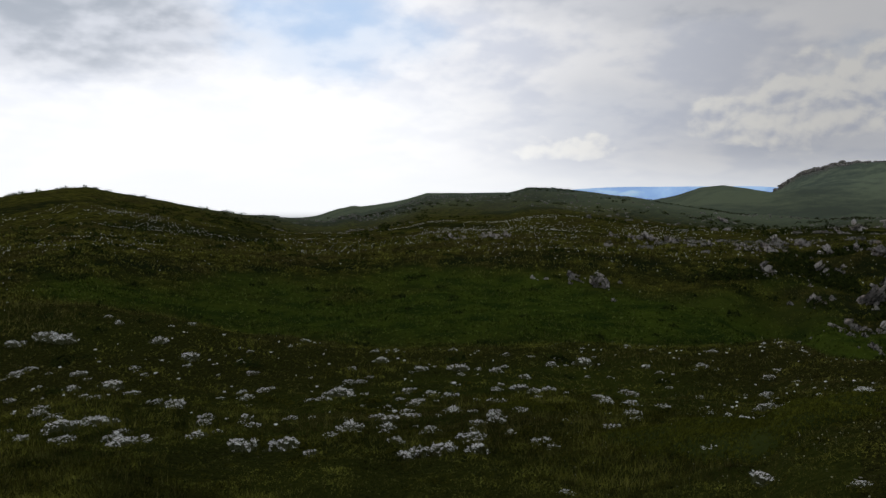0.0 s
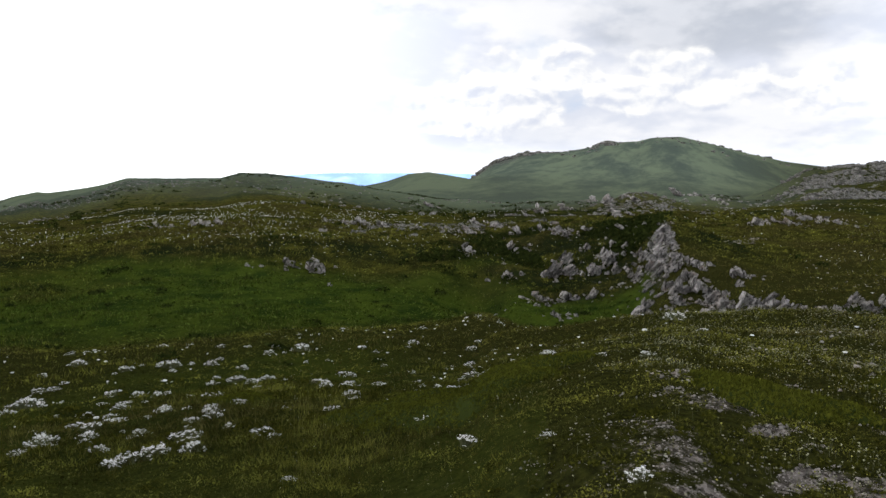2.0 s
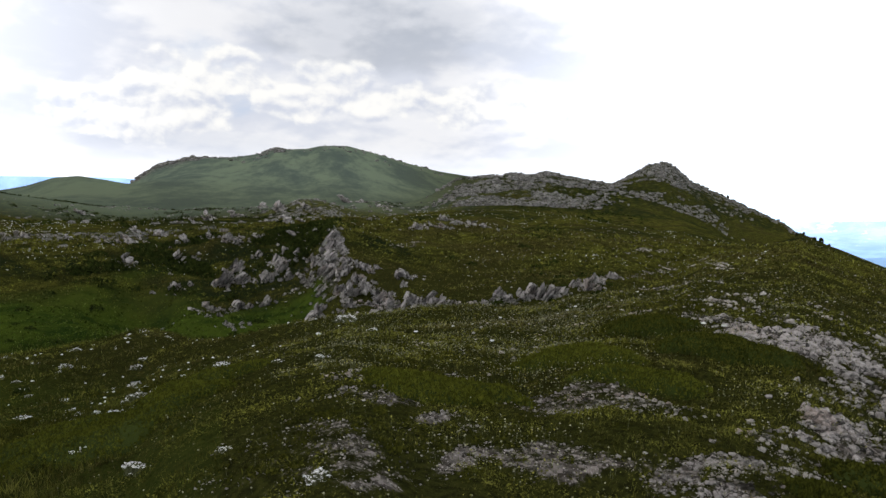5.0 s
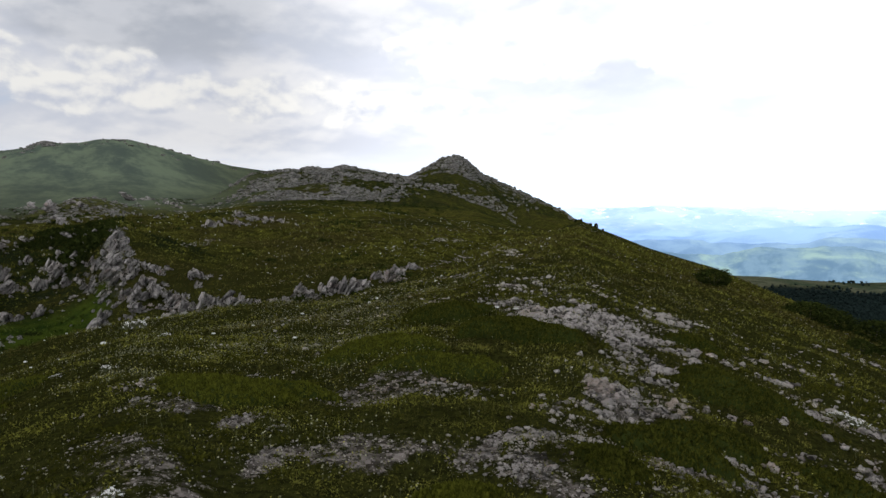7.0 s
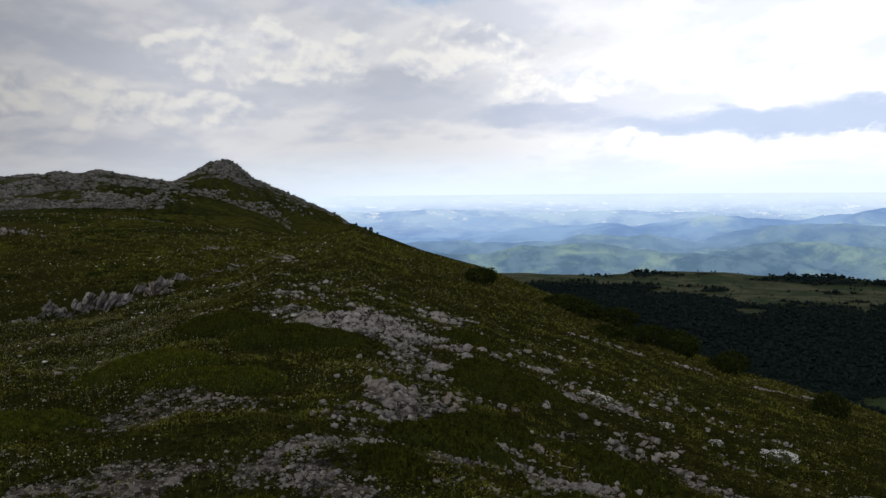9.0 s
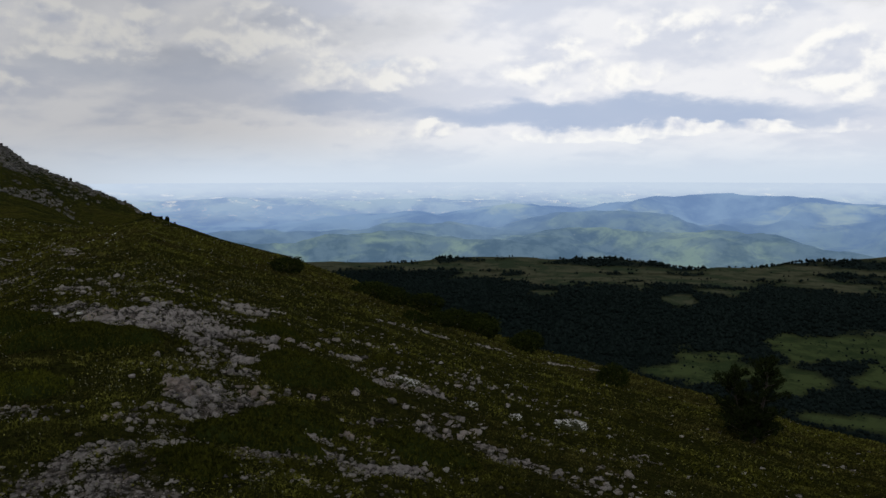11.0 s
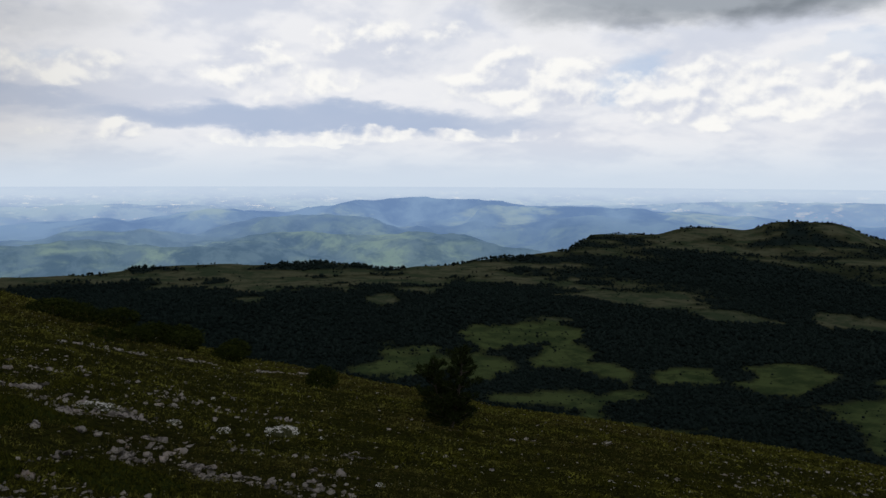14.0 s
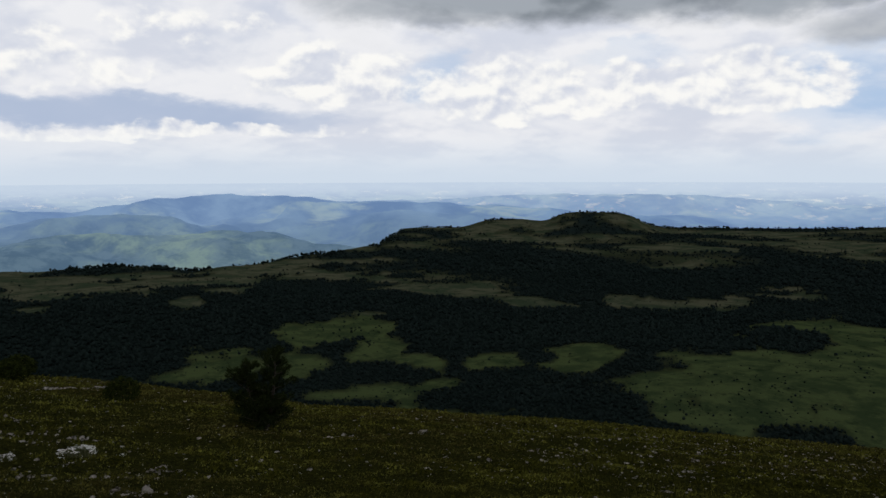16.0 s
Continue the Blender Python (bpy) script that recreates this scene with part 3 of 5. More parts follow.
# ranges in the haze: bearing, distance, half width, half depth, rise of the crest in degrees
RANGES = [
    ("low", 2480, 130, 110, [(76, -5.0), (80, -4.9), (84, -4.95), (88, -4.8), (92, -4.7), (96, -4.9), (99, -5.3), (103, -6)]),
    ("front", 2700, 260, 160, [(97, -5.4), (101, -4.75), (103, -4.4), (106, -4.2), (109, -4.25), (113, -4.3), (117, -4.4), (120, -4.7), (124, -5.3)]),
    ("west", 2950, 150, 130, [(70, -4.6), (78, -4.2), (83, -4.35), (87, -4.2), (90, -3.95), (94, -4.15), (97, -4.5), (101, -5)]),
    ("green", 3100, 220, 130, [(97, -4.6), (100, -4.0), (102, -3.5), (104.5, -3.0), (107, -3.1), (109, -3.45), (112, -4.1)]),
    ("blue", 3560, 330, 160, [(82, -3.7), (88, -3.2), (92, -2.95), (95.7, -2.75), (100, -2.6), (104, -2.45), (107, -2.0), (109, -1.75), (113, -1.68), (117, -1.75), (121, -1.95), (125, -2.2), (129, -2.3), (135, -2.5), (142, -2.9), (150, -3.4)]),
    ("side", 3250, 200, 130, [(119, -4.0), (123, -3.4), (127, -3.1), (131, -3.0), (135, -3.2), (140, -3.6)]),
    ("plain", 4150, 200, 120, [(60, -2.3), (70, -2.15), (78, -1.95), (84, -2.1), (90, -2.0), (97, -2.2), (104, -2.3)]),
    ("east", 4100, 220, 120, [(122, -2.3), (128, -2.1), (134, -1.85), (140, -1.72), (148, -1.75), (153, -2.0), (160, -2.4), (168, -2.6)]),
]


def build_far():
    az = np.radians(np.concatenate([np.arange(-30, 172, .36), np.arange(172, 330, 4)]))
    ds = np.exp(np.linspace(math.log(2000), math.log(4900), 200))
    A, D = np.meshgrid(az, ds)
    X, Y = D * np.sin(A), D * np.cos(A)
    a = np.degrees(A)
    a = np.where(a > 220, a - 360, a)
    z = 1.6 + D * np.tan(np.radians(np.interp(D, [2000, 2600, 3400, 4200, 4900], [-8.6, -6.6, -4.2, -2.6, -0.8])))
    for name, dist, front, back, crest in RANGES:
        ca, ce = (np.array(v) for v in zip(*crest))
        u = (D - dist) / np.where(D < dist, front, back) + fbm(X, Y, 260, 4, 3) * .9
        rise = np.interp(a, ca, ce) + fbm(a * 60, D * .25, 90, 3, 5) * .16
        ends = step(ca[0] - 3, ca[0] + 2, a) * (1 - step(ca[-1] - 2, ca[-1] + 3, a))
        z = z + np.maximum(1.6 + dist * np.tan(np.radians(rise)) - z, 0) * np.exp(-1.3 * u * u) * ends
    z = z + fbm(X, Y, 300, 6, 6) * np.interp(D, [2000, 3000, 3700, 4400, 4900], [64, 50, 24, 8, 0])
    left = 1 - step(52, 62, a) * (1 - step(200, 220, a))
    blue = np.clip(.48 - ((a - 17) / 11) ** 4, -4, 1) + fbm(X, Y, 700, 3, 2) * .12
    west = 1.6 - .07 * D + (D * np.tan(np.radians(blue)) + .07 * D) * np.exp(-((D - 4600) / 150) ** 2)
    z = z * (1 - left) + left * west
    rows, cols = A.shape
    i = np.arange(rows - 1)[:, None] * cols
    j = np.arange(cols)[None, :]
    k = (j + 1) % cols
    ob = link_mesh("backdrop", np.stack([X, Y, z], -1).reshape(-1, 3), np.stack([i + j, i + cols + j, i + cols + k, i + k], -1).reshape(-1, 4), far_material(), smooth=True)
    # weight of the painted haze, growing with distance
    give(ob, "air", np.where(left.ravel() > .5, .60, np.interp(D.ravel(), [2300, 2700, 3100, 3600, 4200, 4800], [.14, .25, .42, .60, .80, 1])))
    tagged(ob, "far hills and plain, a glowing backdrop with blue haze painted in", "distance", kind="structure")


build_far()


# ---- small helpers for things ----
def plain(name, colour, rough=.9, vary=.35, scale=20.0, spec=.2, object_random=0.0, island=0.0):
    """A matt surface whose tone wanders with grain, and from piece to piece."""
    m, n = material(name)
    p = n.add("ShaderNodeNewGeometry", 0)
    g = n.math("MULTIPLY_ADD", n.noise(p, scale, 4, .6), 2 * vary, 1 - vary)
    if object_random:
        g = n.math("MULTIPLY", g, n.math("MULTIPLY_ADD", n.add("ShaderNodeObjectInfo", 5), 2 * object_random, 1 - object_random))
    if island:
        g = n.math("MULTIPLY", g, n.math("MULTIPLY_ADD", p.node.outputs["Random Per Island"], 2 * island, 1 - island))
    c = n.vec("SCALE", colour)
    n.put(c.node.inputs[3], g)
    finish(n, c, rough, spec=spec)
    return m


def limestone(name, dark, light, moss_at):
    m, n = material(name)
    p = n.add("ShaderNodeNewGeometry", 0)
    # fissures run up the leaning beds
    beds = n.add("ShaderNodeMapping", 0, {"Vector": p, "Rotation": (.25, .6, .3), "Scale": (3.6, 2.2, .7)})
    grain = n.noise(beds, 1.9, 9, .74, .3)
    tone = n.math("MULTIPLY_ADD", p.node.outputs["Random Per Island"], .24, n.math("MULTIPLY_ADD", n.noise(p, 2.2, 8, .7), .6, n.math("MULTIPLY", grain, .4)))
    col = n.mix(n.range(tone, .40, .68), dark, light)
    col = n.mix(n.range(n.noise(p, .8, 5, .7), .55, .68, 0, .7), col, tuple(light[k] * (1.0, .85, .76)[k] for k in range(3)))
    col = n.mix(n.range(grain, .49, .40, 0, .92), col, (.024, .023, .018))
    col = n.mix(n.range(n.noise(p, 5, 7, .75), .54, .62, 0, .6), col, (.075, .075, .066))
    up = n.add("ShaderNodeSeparateXYZ", 2, {0: p.node.outputs["Normal"]})
    moss = n.math("MULTIPLY", n.range(up, .5, .9), n.range(n.noise(p, 1.1, 5, .7), moss_at, moss_at + .08))
    col = n.mix(moss, col, (.026, .030, .009))
    matt(n, col, n.math("ADD", n.noise(p, 6, 8, .72), n.math("MULTIPLY", grain, 1.5)), 1.0, .12)
    return m


MAT_ROCK = limestone("grey_limestone", (.085, .080, .075), (.44, .41, .392), .50)
MAT_STONE = limestone("pale_limestone", (.11, .098, .090), (.51, .47, .445), .65)


MAT_CRAG = limestone("lichened_limestone", (.045, .044, .041), (.235, .225, .212), .46)


def part(name, data, parent, label="", m=None):
    """One mesh under a thing or under a part."""
    ob = new(name, data)
    ob.parent = parent
    if m is not None:
        ob.matrix_basis = m
    return tagged(ob, label)


def ball(sub):
    bm = bmesh.new()
    bmesh.ops.create_icosphere(bm, subdivisions=sub, radius=1)
    v = np.array([q.co[:] for q in bm.verts])
    f = np.array([[q.index for q in g.verts] for g in bm.faces])
    bm.free()
    return v, f


BALLS = {k: ball(k) for k in (1, 2)}


def chipped(seed, sub, cuts=12, slab=.0, rough=.10):
    """Points and faces of a broken stone: a ball flattened by planes, layered and roughened."""
    rng = np.random.RandomState(seed)
    v, f = BALLS[sub]
    v = v.copy()
    for _ in range(cuts):
        nrm = rng.normal(size=3)
        nrm /= np.linalg.norm(nrm)
        over = np.maximum(v @ nrm - rng.uniform(.42, .8), 0)
        v -= over[:, None] * nrm
    if slab:
        s = np.array([.75, .25, .55])
        s /= np.linalg.norm(s)
        for freq, amp in ((2.3, .20), (5.1, .10), (10.7, .05)):
            w = v @ s * freq + vnoise(v[:, 0] * 1.5 + seed, v[:, 1] * 1.5 + v[:, 2], seed) * 1.1
            saw = np.abs((w % 1) - .35)
            v += (v - (v @ s)[:, None] * s) * (saw * amp * 2 * slab)[:, None]
    for size, amp in ((.7, 1.0), (.33, .55), (.16, .34), (.08, .2)):
        k = np.array([noise.noise_vector(Vector(q) / size + Vector((seed * 3.1, 0, 0)))[:] for q in v]) if sub > 1 else rng.normal(size=v.shape) * .3
        v += k * rough * amp
    return v, f


def stone_mesh(name, seed, mat):
    v, f = angular(seed, 16)
    me = bpy.data.meshes.new(name)
    me.from_pydata(v.tolist(), [], f.tolist())
    me.materials.append(mat)
    return me


def angular(seed, points=11):
    """Points and faces of a sharp broken stone."""
    rng = np.random.RandomState(seed)
    bm = bmesh.new()
    for _ in range(points):
        q = rng.normal(size=3)
        bm.verts.new(q / np.linalg.norm(q) * rng.uniform(.75, 1.1) * np.array([1, .8, .75]))
    out = bmesh.ops.convex_hull(bm, input=bm.verts)
    bmesh.ops.delete(bm, geom=[q for q in out["geom_interior"] if isinstance(q, bmesh.types.BMVert)], context="VERTS")
    bmesh.ops.triangulate(bm, faces=bm.faces)
    bm.verts.index_update()
    v, f = np.array([q.co[:] for q in bm.verts]), np.array([[q.index for q in g.verts] for g in bm.faces])
    bm.free()
    return v, f


def scatter(shapes, x, y, z, size, turn, squash, sink=.3):
    """Many copies of low shapes as one set of points and faces."""
    vs, fs, base = [], [], 0
    pick = np.arange(len(x)) % len(shapes)
    for k, (v, f) in enumerate(shapes):
        m = pick == k
        if not m.any():
            continue
        c, s = np.cos(turn[m])[:, None], np.sin(turn[m])[:, None]
        sx, sz = size[m][:, None], (size[m] * squash[m])[:, None]
        px = x[m][:, None] + sx * (v[:, 0] * c - v[:, 1] * s)
        py = y[m][:, None] + sx * (v[:, 0] * s + v[:, 1] * c)
        pz = z[m][:, None] + sz * (v[:, 2] + 1 - 2 * sink)
        q = np.stack([px, py, pz], -1).reshape(-1, 3)
        g = (f[None] + (np.arange(m.sum()) * len(v))[:, None, None] + base).reshape(-1, f.shape[1])
        vs.append(q)
        fs.append(g)
        base += len(q)
    return np.concatenate(vs), np.concatenate(fs)


def polar(rng, n, a0, a1, d0, d1, power=0.0):
    """Random points of a sector; power 0 spreads them evenly in the logarithm of the distance, 1 evenly over the ground."""
    a = np.radians(rng.uniform(a0, a1, n))
    u = rng.uniform(0, 1, n)
    d = np.exp(np.log(d0) + u * (np.log(d1) - np.log(d0))) if not power else np.sqrt(d0 ** 2 + u * (d1 ** 2 - d0 ** 2))
    return d * np.sin(a), d * np.cos(a)


def at(x, y):
    return float(height(np.array([x]), np.array([y]))[0])


# ---- limestone: the cliff over the pit, the ledges on the plateau ----
CREST = [(24.3, 30.9, 0.89, 0.83), (23.2, 29.5, 0.96, 0.85), (22.2, 28.4, 0.98, 0.76), (22.0, 28.7, 1.09, 0.82), (21.2, 27.3, 1.31, 0.78), (21.1, 26.0, 1.01, 0.61), (24.0, 32.2, 1.09, 0.67), (21.8, 25.5, 0.91, 0.35), (22.4, 23.5, 0.98, 0.34), (19.3, 23.4, 0.92, 0.87), (19.8, 22.9, 1.15, 0.87), (18.6, 22.7, 0.66, 0.53), (19.6, 21.9, 0.62, 0.62), (20.4, 24.2, 0.96, 0.53), (19.3, 21.1, 0.52, 0.48), (19.7, 24.8, 0.57, 0.53), (17.8, 23.9, 0.72, 0.72), (18.9, 25.1, 0.52, 0.62)]
TOE = [(17.2, 20.4, 0.6, 0.36), (17.2, 19.5, 0.71, 0.47), (17.6, 19.2, 0.59, 0.43), (18.0, 18.7, 0.79, 0.55), (18.4, 18.4, 0.79, 0.51), (18.7, 18.1, 0.98, 0.63), (19.0, 17.9, 0.71, 0.55), (19.2, 19.8, 0.83, 0.42), (20.3, 16.7, 0.6, 0.4), (20.4, 16.2, 0.79, 0.43), (21.5, 17.5, 0.38, 0.38), (21.2, 16.2, 0.61, 0.53), (21.8, 16.2, 0.62, 0.57), (21.3, 15.3, 0.67, 0.67), (21.7, 15.2, 0.72, 0.52), (21.6, 14.7, 0.39, 0.35), (23.0, 15.2, 0.42, 0.33), (22.6, 14.3, 0.73, 0.49), (24.3, 15.0, 0.86, 0.43), (26.6, 15.8, 0.56, 0.37), (19.6, 17.1, 0.28, 0.24)]
BANK = [(21.8, 37.4, 0.85, 1.24), (24.0, 39.9, 1.06, 0.99), (22.7, 37.3, 0.66, 0.86), (23.2, 35.5, 0.96, 0.71), (24.5, 35.9, 1.12, 0.99), (25.9, 38.4, 0.84, 0.63), (25.9, 36.2, 1.01, 0.54), (23.8, 34.3, 0.69, 0.57), (22.4, 30.8, 0.69, 0.4), (20.6, 27.2, 0.62, 0.52), (26.7, 41.8, 0.52, 0.52), (19.1, 31.4, 1.11, 0.44), (20.0, 30.6, 0.44, 0.77), (27.2, 39.3, 1.08, 0.58), (19.5, 38.9, 0.66, 0.59), (18.3, 32.9, 1.42, 0.34), (22.4, 30.3, 0.57, 0.46), (16.2, 27.6, 0.58, 0.29), (19.5, 44.3, 1.83, 0.44), (22.7, 44.5, 1.36, 0.68), (9.3, 42.7, 2.31, 0.4), (7.7, 44.8, 0.69, 0.41)]
UPPER = [(39.5, 40.2, 1.45, 1.02), (42.3, 41.6, 1.08, 0.72), (42.3, 40.3, 1.06, 0.8), (61.0, 57.8, 1.27, 1.14), (59.7, 54.4, 1.47, 0.85), (59.9, 53.1, 1.33, 0.73), (48.9, 41.7, 1.17, 0.58), (23.3, 53.0, 3.06, 0.79), (25.8, 49.7, 2.54, 0.85), (27.4, 45.9, 2.43, 0.73), (28.7, 44.9, 1.61, 0.64), (30.0, 42.7, 1.97, 0.63), (30.1, 67.0, 2.78, 0.56), (23.2, 57.0, 1.86, 0.47), (22.0, 61.0, 1.96, 0.39), (19.4, 70.2, 3.3, 0.88), (21.0, 68.1, 3.23, 0.86), (17.7, 69.7, 1.63, 0.65), (26.9, 55.6, 1.87, 0.65), (26.9, 48.2, 1.67, 0.5), (29.2, 38.9, 1.1, 0.44)]
FAR_LEDGES = [(45.4, 81.4, 4.23, 0.99), (37.0, 53.5, 2.95, 0.88), (92.2, 135.2, 7.42, 2.72), (66.5, 176.8, 5.71, 1.43), (117.3, 180.6, 4.88, 2.6), (93.3, 128.4, 3.6, 1.92), (245.3, 302.6, 17.67, 4.12), (90.6, 151.6, 6.67, 1.33), (134.2, 151.0, 6.11, 1.53), (39.6, 74.7, 2.56, 0.64)]
LEDGES = [(4.8, 68.5, 2.59, 1.04), (6.1, 71.2, 1.62, 1.08), (0.9, 65.4, 1.98, 0.74), (54.9, 54.5, 1.17, 0.88), (61.6, 58.6, 1.93, 0.96), (57, 49.6, 1.71, 0.57), (129.8, 142.5, 4.37, 1.17), (16.5, 72.8, 1.69, 0.68), (1.9, 65.9, 1, 0.5)]


def bedded_rock(name, seed):
    """A broken block of upright limestone beds side by side, about two metres wide and high."""
    rng = np.random.RandomState(seed)
    bm = bmesh.new()
    beds = rng.randint(4, 7)
    for k in range(beds):
        cx = (k + .5) / beds * 1.7 - .85 + rng.normal() * .06
        thick, deep, up = rng.uniform(.12, .25), rng.uniform(.5, 1.0), rng.uniform(.35, 1.0) * (1 - .3 * abs(cx))
        mine = []
        for _ in range(15):
            q = rng.uniform(-1, 1, 3)
            q = np.sign(q) * np.abs(q) ** .38
            mine.append(bm.verts.new((cx + q[0] * thick, q[1] * deep + rng.normal() * .1, max(q[2] * up, -.6) + rng.normal() * .07)))
        out = bmesh.ops.convex_hull(bm, input=mine)
        bmesh.ops.delete(bm, geom=[q for q in out["geom_interior"] if isinstance(q, bmesh.types.BMVert)], context="VERTS")
    for _ in range(2):
        bmesh.ops.subdivide_edges(bm, edges=[e for e in bm.edges if e.calc_length() > .30], cuts=1, use_grid_fill=True)
        bmesh.ops.triangulate(bm, faces=bm.faces)
    for q in bm.verts:
        q.co += noise.noise_vector(q.co * 2.6 + Vector((seed, 0, 0))) * .05 + noise.noise_vector(q.co * 9 + Vector((0, seed, 0))) * .07
    me = bpy.data.meshes.new(name)
    bm.to_mesh(me)
    bm.free()
    me.materials.append(MAT_ROCK)
    return me


def build_rocks():
    rng = random.Random(5)
    blocks = [bedded_rock("limestone_rock", 40 + k) for k in range(14)]

    def put(x, y, wide, up, lean, label, group):
        a = math.atan2(x, y)
        ob = new("limestone_ledge" if "ledge" in label else "limestone_rock", rng.choice(blocks))
        ob.matrix_world = (pose(x, y, at(x, y) + .30 * up, 0, 0, -math.degrees(a) + rng.uniform(-25, 25)) @ pose(0, 0, 0, rng.uniform(-12, 12), lean, 0)
                           @ Matrix.Diagonal((.5 * wide, .5 * max(wide, up) * rng.uniform(.7, 1.1), .55 * up, 1)))
        tagged(ob, label, "rock", group)

    for rows, label, group, more in ((CREST, "pale bedded limestone block of the steep cliff edge", "rocks of the cliff", 3), (TOE, "tilted pale limestone slab at the foot of the cliff", "rocks at the cliff foot", 3),
                                     (BANK, "jagged grey limestone slab half sunk in the dark bank", "rocks of the bank", 3), (UPPER, "grey limestone ledge breaking out of the plateau turf", "ledges above the hollow", 4),
                                     (FAR_LEDGES, "broken grey limestone ledge on the stony plateau", "far ledges", 4), (LEDGES, "low pale limestone ledge on the grassy plateau", "ledges of the plateau", 2)):
        for x, y, w, h in rows:
            a = math.atan2(x, y)
            if "plateau" in label:
                w, h = .7 * w, .6 * h
            put(x, y, .85 * w, h * 1.1, rng.uniform(26, 50), label, group)
            for k in range(more):
                t = rng.uniform(-.75, .75)
                back = rng.uniform(-.1, .5) * w
                size = rng.uniform(.3, .75) * (1 - .4 * abs(t))
                put(x + math.cos(a) * t * w + math.sin(a) * back, y - math.sin(a) * t * w + math.cos(a) * back, w * rng.uniform(.25, .5), h * size, rng.uniform(10, 48), label, group)


def build_rubble():
    """Small broken slabs filling the cliff, its foot and the dark bank."""
    rng = np.random.RandomState(19)
    shapes = []
    for k in range(10):
        me = bedded_rock("rubble", 140 + k)
        v = np.array([q.co[:] for q in me.vertices])
        f = np.array([q.vertices[:] for q in me.polygons])
        bpy.data.meshes.remove(me)
        c, s = math.cos(radians(32)), math.sin(radians(32))
        shapes.append((np.stack([v[:, 0] * c + v[:, 2] * s, v[:, 1] * .6, v[:, 2] * c - v[:, 0] * s], -1), f))
    xs, ys, sizes = [], [], []
    for rows, n, spread, lo, hi in ((CREST, 11, .8, .06, .22), (TOE, 8, .7, .05, .18), (BANK, 9, 1.6, .05, .20), (UPPER, 7, 1.3, .07, .24)):
        for x, y, w, h in rows:
            a = math.atan2(x, y)
            t, b = rng.normal(size=n) * spread * w * .6, rng.normal(size=n) * spread * w * .5
            xs.append(x + math.cos(a) * t + math.sin(a) * b)
            ys.append(y - math.sin(a) * t + math.cos(a) * b)
            sizes.append(lo + (hi - lo) * rng.uniform(0, 1, n) ** 2)
    x, y, size = (np.concatenate(v) for v in (xs, ys, sizes))
    v, f = scatter(shapes, x, y, height(x, y), size, -np.arctan2(x, y) + rng.normal(size=len(x)) * .35, rng.uniform(.6, 1.2, len(x)), .42)
    tagged(link_mesh("cliff_rubble", v, f, MAT_ROCK), "small broken limestone slabs filling the cliff and bank", "rocks", kind="stuff")


def stuff_rocks(name, label, rng, x, y, size, squash, shapes, mat=None, sink=.42):
    v, f = scatter(shapes, x, y, height(x, y), size, rng.uniform(0, 6.3, len(x)), squash, sink)
    ob = link_mesh(name, v, f, mat or MAT_CRAG)
    return tagged(ob, label, "rocks", kind="stuff")


def build_crags():
    rng = np.random.RandomState(3)
    low = [chipped(200 + k, 2, cuts=12, slab=.8, rough=.10) for k in range(8)]

    def crop(n, a0, a1, d0, d1, keep, s0, s1):
        x, y = polar(rng, n, a0, a1, d0, d1, 1)
        m = keep(x, y, np.degrees(np.arctan2(x, y)), np.hypot(x, y)) > rng.uniform(0, 1, n)
        x, y = x[m], y[m]
        return x, y, rng.uniform(0, 1, len(x)) ** 2 * (s1 - s0) + s0

    clump = lambda x, y, size, seed, lo=-.02, hi=.14: step(lo, hi, fbm(x, y, size, 4, seed))
    x, y, s = crop(13000, 44, 61, 195, 290, lambda x, y, a, d: np.exp(-(((a - 52.5) / 5.6) ** 4)) * clump(x, y, 9, 2, -.14, .06) * .75, .25, 1.15)
    stuff_rocks("ridge_crags", "bare pale limestone crags covering a rocky ridge", rng, x, y, s, rng.uniform(.4, .9, len(x)), low)
    x, y, s = crop(8000, 57, 73, 235, 330, lambda x, y, a, d: (np.exp(-((a - 62.8) / 3.0) ** 2) + .5 * np.exp(-((a - 69) / 2.5) ** 2 - ((d - 318) / 20) ** 2)) * clump(x, y, 10, 3, -.12, .08), .25, 1.1)
    stuff_rocks("peak_crags", "grey limestone crags on a cone-shaped peak", rng, x, y, s, rng.uniform(.4, .8, len(x)), low)
    x, y, s = crop(5200, 14, 49, 62, 240, lambda x, y, a, d: np.exp(-(((a - 34) / 15) ** 4)) * clump(x, y * 1.6, 16, 4, .03, .18) * .85, .12, .6)
    more = crop(9000, 6, 40, 58, 150, lambda x, y, a, d: (1 - step(34, 40, a) * (1 - step(70, 90, d))) * step(9, 22, a) * clump(x * .6, y * 1.5, 12, 3, .10, .26) * .75, .14, .6)
    knob = crop(700, 31, 40, 140, 200, lambda x, y, a, d: np.exp(-(((a - 36) / 3) ** 4)) * clump(x, y, 10, 1, .0, .15), .2, .7)
    x, y, s = (np.concatenate(v) for v in zip((x, y, s), more, knob))
    stuff_rocks("plateau_rocks", "pale limestone rocks scattered over the plateau", rng, x, y, s, rng.uniform(.4, .8, len(x)), low)
    x, y, s = crop(6000, -14, 14, 150, 262, lambda x, y, a, d: clump(x, y, 22, 5, -.02, .2) * .8 * (1 - .6 * step(0, 6, a)) * (1 - step(235, 262, d)), .12, .5)
    stuff_rocks("hillside_rocks", "grey rocks scattered over a grassy hillside", rng, x, y, s, rng.uniform(.4, .7, len(x)), low)


